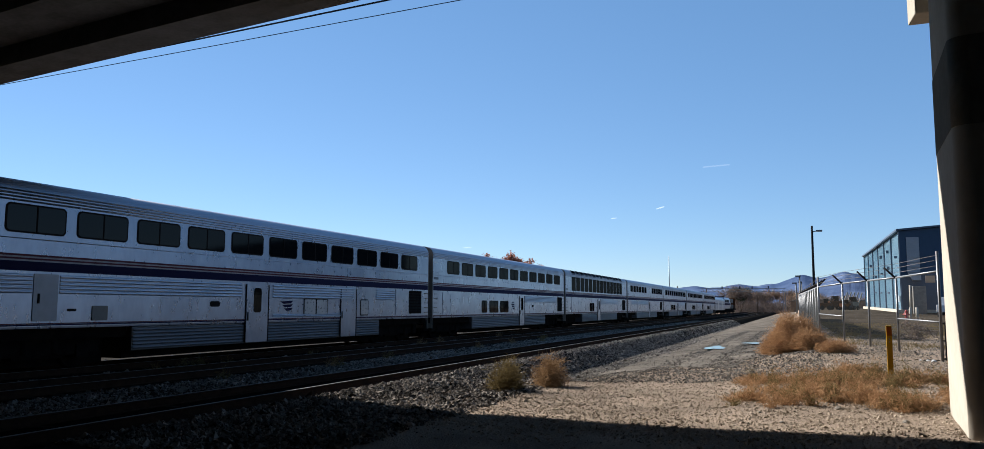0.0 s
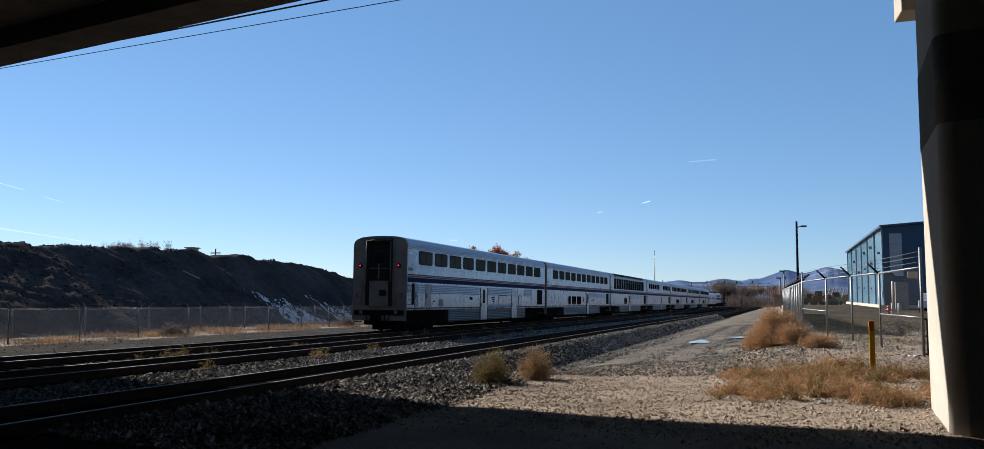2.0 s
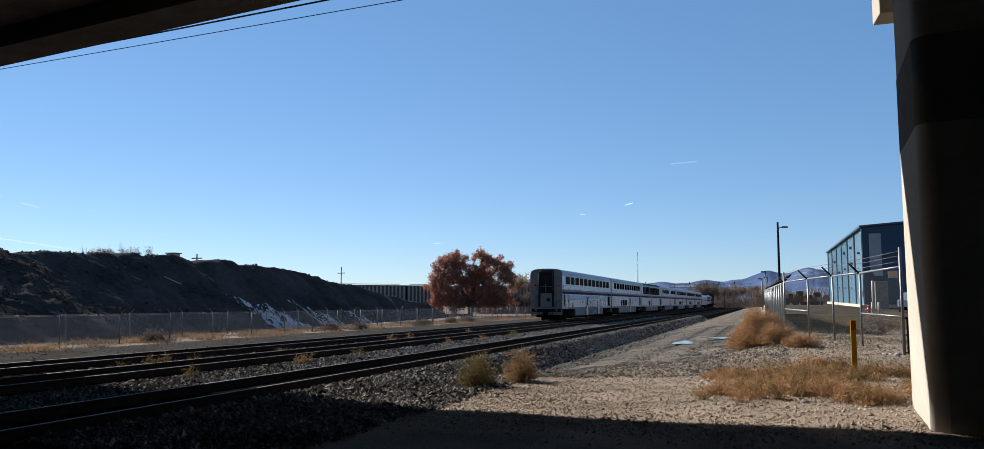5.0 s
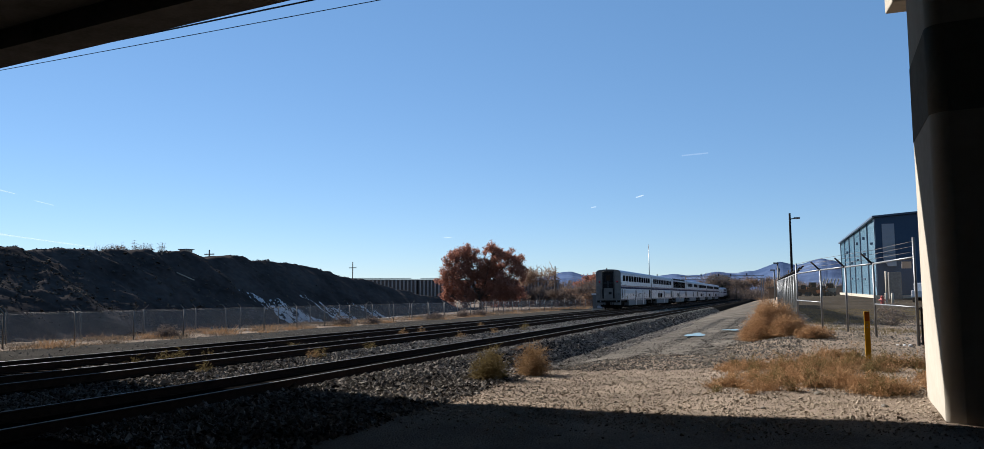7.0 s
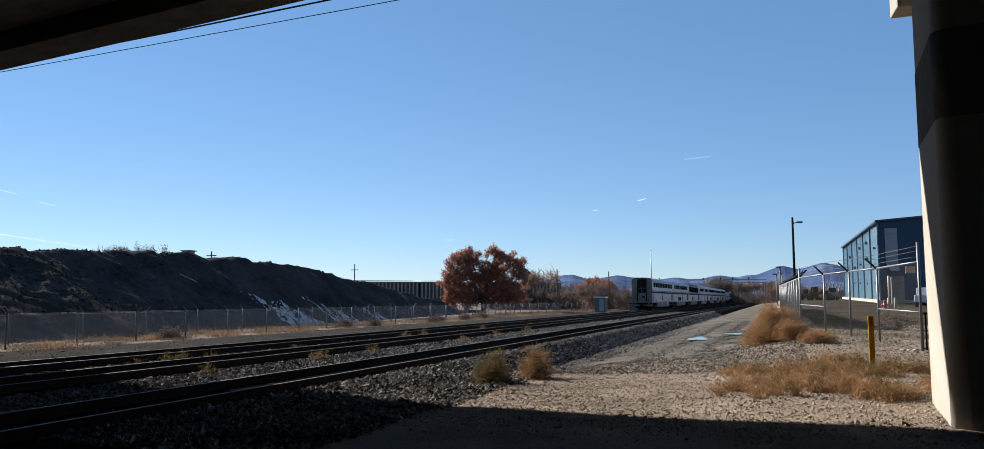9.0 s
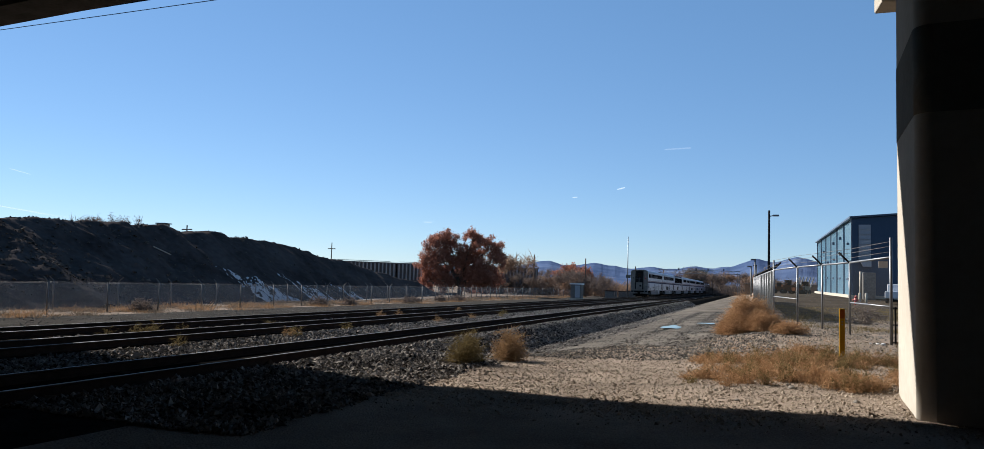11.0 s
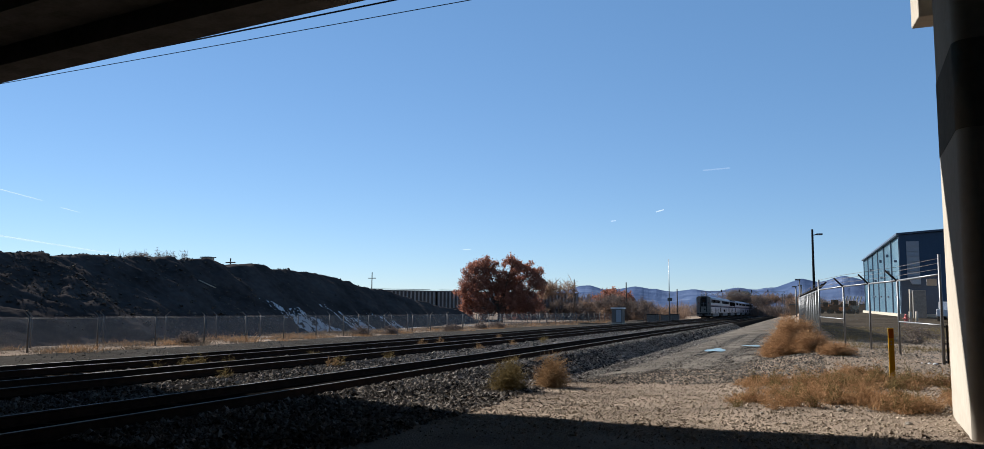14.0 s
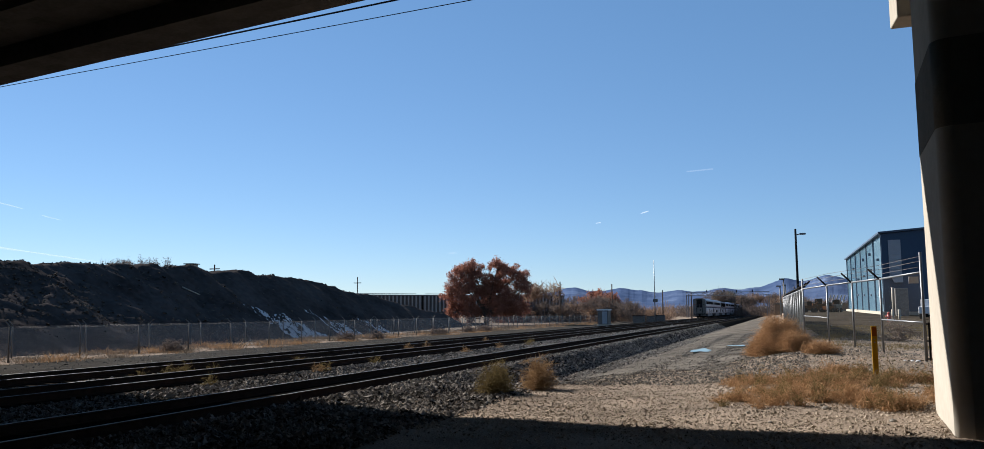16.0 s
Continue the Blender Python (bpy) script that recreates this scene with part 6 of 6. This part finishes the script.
# ---- distance ----
HILL_AZ = (-75, -50, -30, -20, -17, -15.1, -14.5, -13.9, -13.5, -13.0, -12.1, -11.5, -10.7, -9.9, -9.2, -8.6, -8.0, -7.2, -6.7, -6.3, -5.7, -4.9, -3.7, -2.9, -2.1, -1.2, -0.7, -0.1, 0.3, 0.8, 1.3, 1.9, 2.5, 2.9, 3.5, 4.1, 8.2, 14, 30, 60)
HILL_EL = (0.5, 0.6, 0.7, 0.8, 1.1, 1.5, 1.71, 1.76, 1.66, 1.53, 1.47, 1.55, 1.68, 1.57, 1.51, 1.41, 1.34, 1.43, 1.53, 1.45, 1.38, 1.45, 1.6, 1.53, 1.55, 1.65, 1.84, 2.1, 2.26, 2.11, 1.98, 2.1, 2.3, 2.38, 2.25, 2.07, 1.34, 0.9, 0.7, 0.6)


def hills(name, label, r0, r1, scale, az0, az1, material, wob, seed):
    az = np.arange(az0, az1, 0.12)
    rr = np.linspace(r0, r1, 20)
    rough = np.array([noise.fractal(Vector((a * 0.9, seed * 3.1, 0)), 0.9, 2.0, 5) for a in az])
    g = np.exp(-(np.arange(-12, 13) * 0.12 / 0.16) ** 2)
    el = (np.convolve(np.pad(np.interp(az, HILL_AZ, HILL_EL), 12, mode='edge'), g / g.sum(), 'valid') + 0.05 * rough) * scale
    A, R = np.meshgrid(az, rr)
    u = (R - r0) / (r1 - r0)
    shape = np.clip(u / 0.8, 0, 1) ** 0.75 * np.where(u > 0.8, 1 - (u - 0.8) * 2, 1)
    X, Y = R * np.sin(np.radians(A)), R * np.cos(np.radians(A))
    relief = np.array([noise.fractal(Vector((x / 330, y / 520, seed)), 0.8, 2.1, 6) for x, y in zip(X.ravel(), Y.ravel())]).reshape(X.shape)
    top = np.tan(np.radians(el * 1.02))[None] * (r0 + 0.8 * (r1 - r0))
    Z = top * shape * (1 + wob * relief * np.clip((0.78 - u) * 3, 0, 1)) - 2
    nx, ny = len(az), len(rr)
    i = (np.arange(ny - 1)[:, None] * nx + np.arange(nx - 1)).ravel()
    me = np_mesh(name, np.stack([X, Y, Z], -1).reshape(-1, 3), np.stack([i, i + 1, i + nx + 1, i + nx], -1))
    ob = tagged(part(name, me, material), label, "mountains", kind="structure")
    return ob


hills("backdrop", "far mountains with thin snow, blue haze put into their colour", 3000, 4600, 1.0, -80, 60, M_HILL, 0.12, 1)
def snowy_peak():
    """A bright snow-covered ridge farther off, just over the hills."""
    ring = []
    for k in range(25):
        a = radians(-5.0 + 2.6 * k / 24)
        u = k / 24
        el = 1.28 + 0.42 * math.sin(math.pi * u) ** 1.2 + 0.06 * noise.noise(Vector((k * 0.55, 2.0, 0)))
        ring.append((a, el))
    v, f = [], []
    for a, el in ring:
        for r, h in ((5600, 0.0), (6000, 0.55), (6300, 1.0), (6900, 0.3)):
            v.append((r * math.sin(a), r * math.cos(a), 6300 * math.tan(radians(el)) * h))
    for k in range(24):
        for q in range(3):
            f.append((4 * k + q, 4 * k + 4 + q, 4 * k + 5 + q, 4 * k + 1 + q))
    tagged(part("backdrop_peak", np_mesh("backdrop_peak", v, f), M_FARSNOW), "far snow-covered ridge over the hills, its white tinted blue for haze", "mountains", kind="structure")


snowy_peak()
hills("backdrop_foothills", "low foothills before the mountains, blue haze put into their colour", 1500, 2400, 0.42, -60, 50, M_HILL, 0.12, 4)


# ---- puddles, stones ----
def puddle(x, y, rx, ry):
    bm = bmesh.new()
    k = 28
    ring = []
    for i in range(k):
        a = 2 * math.pi * i / k
        s = 1 + 0.22 * math.sin(3 * a + x) + 0.12 * math.sin(5 * a + y)
        ring.append((x + rx * s * math.cos(a), y + ry * s * math.sin(a)))
    z = max(float(height(*p)) for p in ring) + 0.035
    bm.faces.new([bm.verts.new((*p, z)) for p in ring])
    tagged(part("puddle", bm, M_PUDDLE), "shallow rain puddle on the dirt road", "puddle", kind="structure")


puddle(-3.45, 37.2, 0.42, 1.5)
puddle(-2.0, 39.6, 0.42, 0.7)


def stones():
    rng = np.random.default_rng(77)
    n = 78000
    y = 8 + 52 * rng.uniform(0, 1, n) ** 1.3
    x = -9.22 + 3.7 * rng.uniform(0, 1, n) ** 1.35 + rng.normal(0, 0.06, n)
    z = np.maximum(shoulder(x, y), height(x, y))
    scatter_stones("ballast_stones", np.column_stack([x, y]), z, 0.038, M_BALLAST, "grey crushed stones on the ballast shoulder", "ballast", 1)
    n = 16000
    y = 58 + 62 * rng.uniform(0, 1, n)
    x = np.where(rng.uniform(0, 1, n) < 0.5, rng.uniform(-8.95, -6.7, n), rng.uniform(-14.2, -11.8, n))
    scatter_stones("ballast_stones", np.column_stack([x, y]), np.where(x < -9.2, -0.235, np.maximum(shoulder(x, y), height(x, y))), 0.06, M_BALLAST, "grey crushed stones farther along the tracks", "ballast", 6, True)
    n = 60000
    y = 8 + 60 * rng.uniform(0, 1, n) ** 1.2
    x = rng.uniform(-14.35, -11.6, n)
    z = np.interp(x, (-13.9, -13.3, -12.4, -11.9), (-0.2, -0.24, -0.24, -0.19))
    scatter_stones("ballast_stones", np.column_stack([x, y]), z, 0.040, M_BALLAST, "grey crushed stones between the tracks", "ballast", 2)
    n = 12000
    y = 8 + 70 * rng.uniform(0, 1, n)
    x = rng.uniform(-18.3, -16.7, n)
    scatter_stones("ballast_stones", np.column_stack([x, y]), np.full(n, -0.22), 0.045, M_BALLAST, "grey crushed stones between the far tracks", "ballast", 3, True)
    n = 58000
    y = 11.8 + 26 * rng.uniform(0, 1, n) ** 1.45 + rng.normal(0, 0.8, n)
    x = rng.uniform(-7.6, 3.2, n)
    scatter_stones("road_pebbles", np.column_stack([x, y]), height(x, y), 0.017, M_PEBBLE, "small tan pebbles strewn on the dirt", "pebbles", 4, True)
    n = 22000
    y = 11.6 + 24 * rng.uniform(0, 1, n) ** 1.3 + rng.normal(0, 0.6, n)
    x = rng.uniform(-7.2, 3.4, n)
    keep = rng.uniform(0, 1, n) < np.clip(0.55 + 0.7 * lumps(x, y, 0.9, 7), 0.15, 1)
    x, y = x[keep], y[keep]
    scatter_stones("coarse_gravel", np.column_stack([x, y]), height(x, y), 0.024, M_PEBBLE, "coarse tan gravel lying in patches on the dirt", "gravel", 14, True)
    n = 46000
    y = 20 + 46 * rng.uniform(0, 1, n) ** 1.2
    x = rng.uniform(-7.4, 0.6, n)
    scatter_stones("road_gravel", np.column_stack([x, y]), height(x, y) + 0.02, 0.024, M_ROADSTONE, "grey gravel stones strewn over the road", "gravel", 5, True)
    n = 9000
    y = 20 + 22 * rng.uniform(0, 1, n) ** 1.2
    x = rng.uniform(0.4, 6.5, n)
    scatter_stones("yard_gravel", np.column_stack([x, y]), height(x, y) + 0.01, 0.02, M_ROADSTONE, "grey gravel stones along the fence", "gravel", 8, True)
    n = 4500
    y = 14 + 56 * rng.uniform(0, 1, n)
    x = rng.uniform(-33.5, -22.6, n)
    scatter_stones("strip_gravel", np.column_stack([x, y]), height(x, y) + 0.03, 0.035, M_ROADSTONE, "pale gravel stones beside the far track", "gravel", 7, True)
    for k in range(9):
        x, y, r = rng.uniform(-2.8, 2.0), rng.uniform(12.8, 16.5), rng.uniform(0.025, 0.06)
        bm = bmesh.new()
        bmesh.ops.create_icosphere(bm, subdivisions=2, radius=r)
        for v in bm.verts:
            v.co *= 1 + 0.35 * noise.noise(v.co * (1.3 / r) + Vector((k, 0, 0)))
            v.co.z *= 0.6
        ob = tagged(part("rock", bm, M_ROADSTONE), "fist-sized tan rock on the dirt", "rock", "loose rocks")
        ob.location = (x, y, float(height(x, y)) + r * 0.25)


stones()


def litter():
    """Crumpled white scraps caught at the foot of the fence."""
    for k, (x, y, r) in enumerate(((3.10, 22.3, 0.06), (3.0, 22.5, 0.04), (2.85, 22.6, 0.035))):
        bm = bmesh.new()
        bmesh.ops.create_icosphere(bm, subdivisions=2, radius=r)
        for v in bm.verts:
            v.co *= 1 + 0.6 * noise.noise(v.co * (2.2 / r) + Vector((k, 3, 0)))
            v.co.z *= 0.5
        ob = tagged(part("paper_scrap", bm, M_WHITE), "crumpled white scrap of paper by the fence", "litter", "paper scraps")
        ob.location = (x, y, float(height(x, y)) + r * 0.3)


litter()


def clouds():
    """Small wisps and thin trails of ice high over the hills: azimuth and elevation of both ends, and width, degrees."""
    for az0, el0, az1, el1, hh in ((-9.15, 6.87, -8.6, 7.02, 0.10), (-5.9, 9.68, -4.1, 9.78, 0.016), (-22.85, 4.2, -22.3, 4.22, 0.06), (-12.3, 6.25, -11.95, 6.29, 0.04), (-53.5, 7.2, -50.3, 6.48, 0.10), (-49.25, 6.12, -48.2, 5.88, 0.06), (-54.5, 4.45, -45.9, 3.31, 0.12)):
        r = 4200
        bm = bmesh.new()
        rng = random.Random(int(az0 * 10))
        k = 10
        prev = None
        for i in range(k + 1):
            t = i / k
            az, el = radians(az0 + (az1 - az0) * t), radians(el0 + (el1 - el0) * t)
            w = r * radians(hh) * math.sin(math.pi * min(max(t, 0.04), 0.96)) ** 0.5 * rng.uniform(0.6, 1.2) / 2
            ring = [bm.verts.new((r * math.sin(az) + 20 * b * math.sin(az), r * math.cos(az) + 20 * b, 1.7 + r * math.tan(el) + w * a)) for a, b in ((1, 0), (0.3, 1), (-1, 0), (0.2, -1))]
            if prev:
                for q in range(4):
                    bm.faces.new((prev[q], prev[(q + 1) % 4], ring[(q + 1) % 4], ring[q]))
            prev = ring
        tagged(part("cloud", bm, M_TRAIL if hh < 0.02 else M_CLOUD), "thin wisp of white cloud high in the sky", "cloud", kind="structure")


clouds()


# ---- ties, nearest ones singly ----
def ties():
    for t, y0, k1 in zip(TRACKS, (6, 10, 14), (170, 90, 60)):
        for k in range(k1):
            o = part("tie", TIE, None, t)
            o.matrix_basis = pose(random.uniform(-0.03, 0.03), y0 + 0.56 * k, 0, 0, 0, random.uniform(-0.8, 0.8))
        bm = bmesh.new()
        for k in range(k1, 420):
            bx(bm, -1.3, 1.3, y0 + 0.56 * k - 0.11, y0 + 0.56 * k + 0.11, -0.3, -0.174)
        tagged(part("far_ties", bm, M_TIE, t), kind="stuff")


ties()
motions()
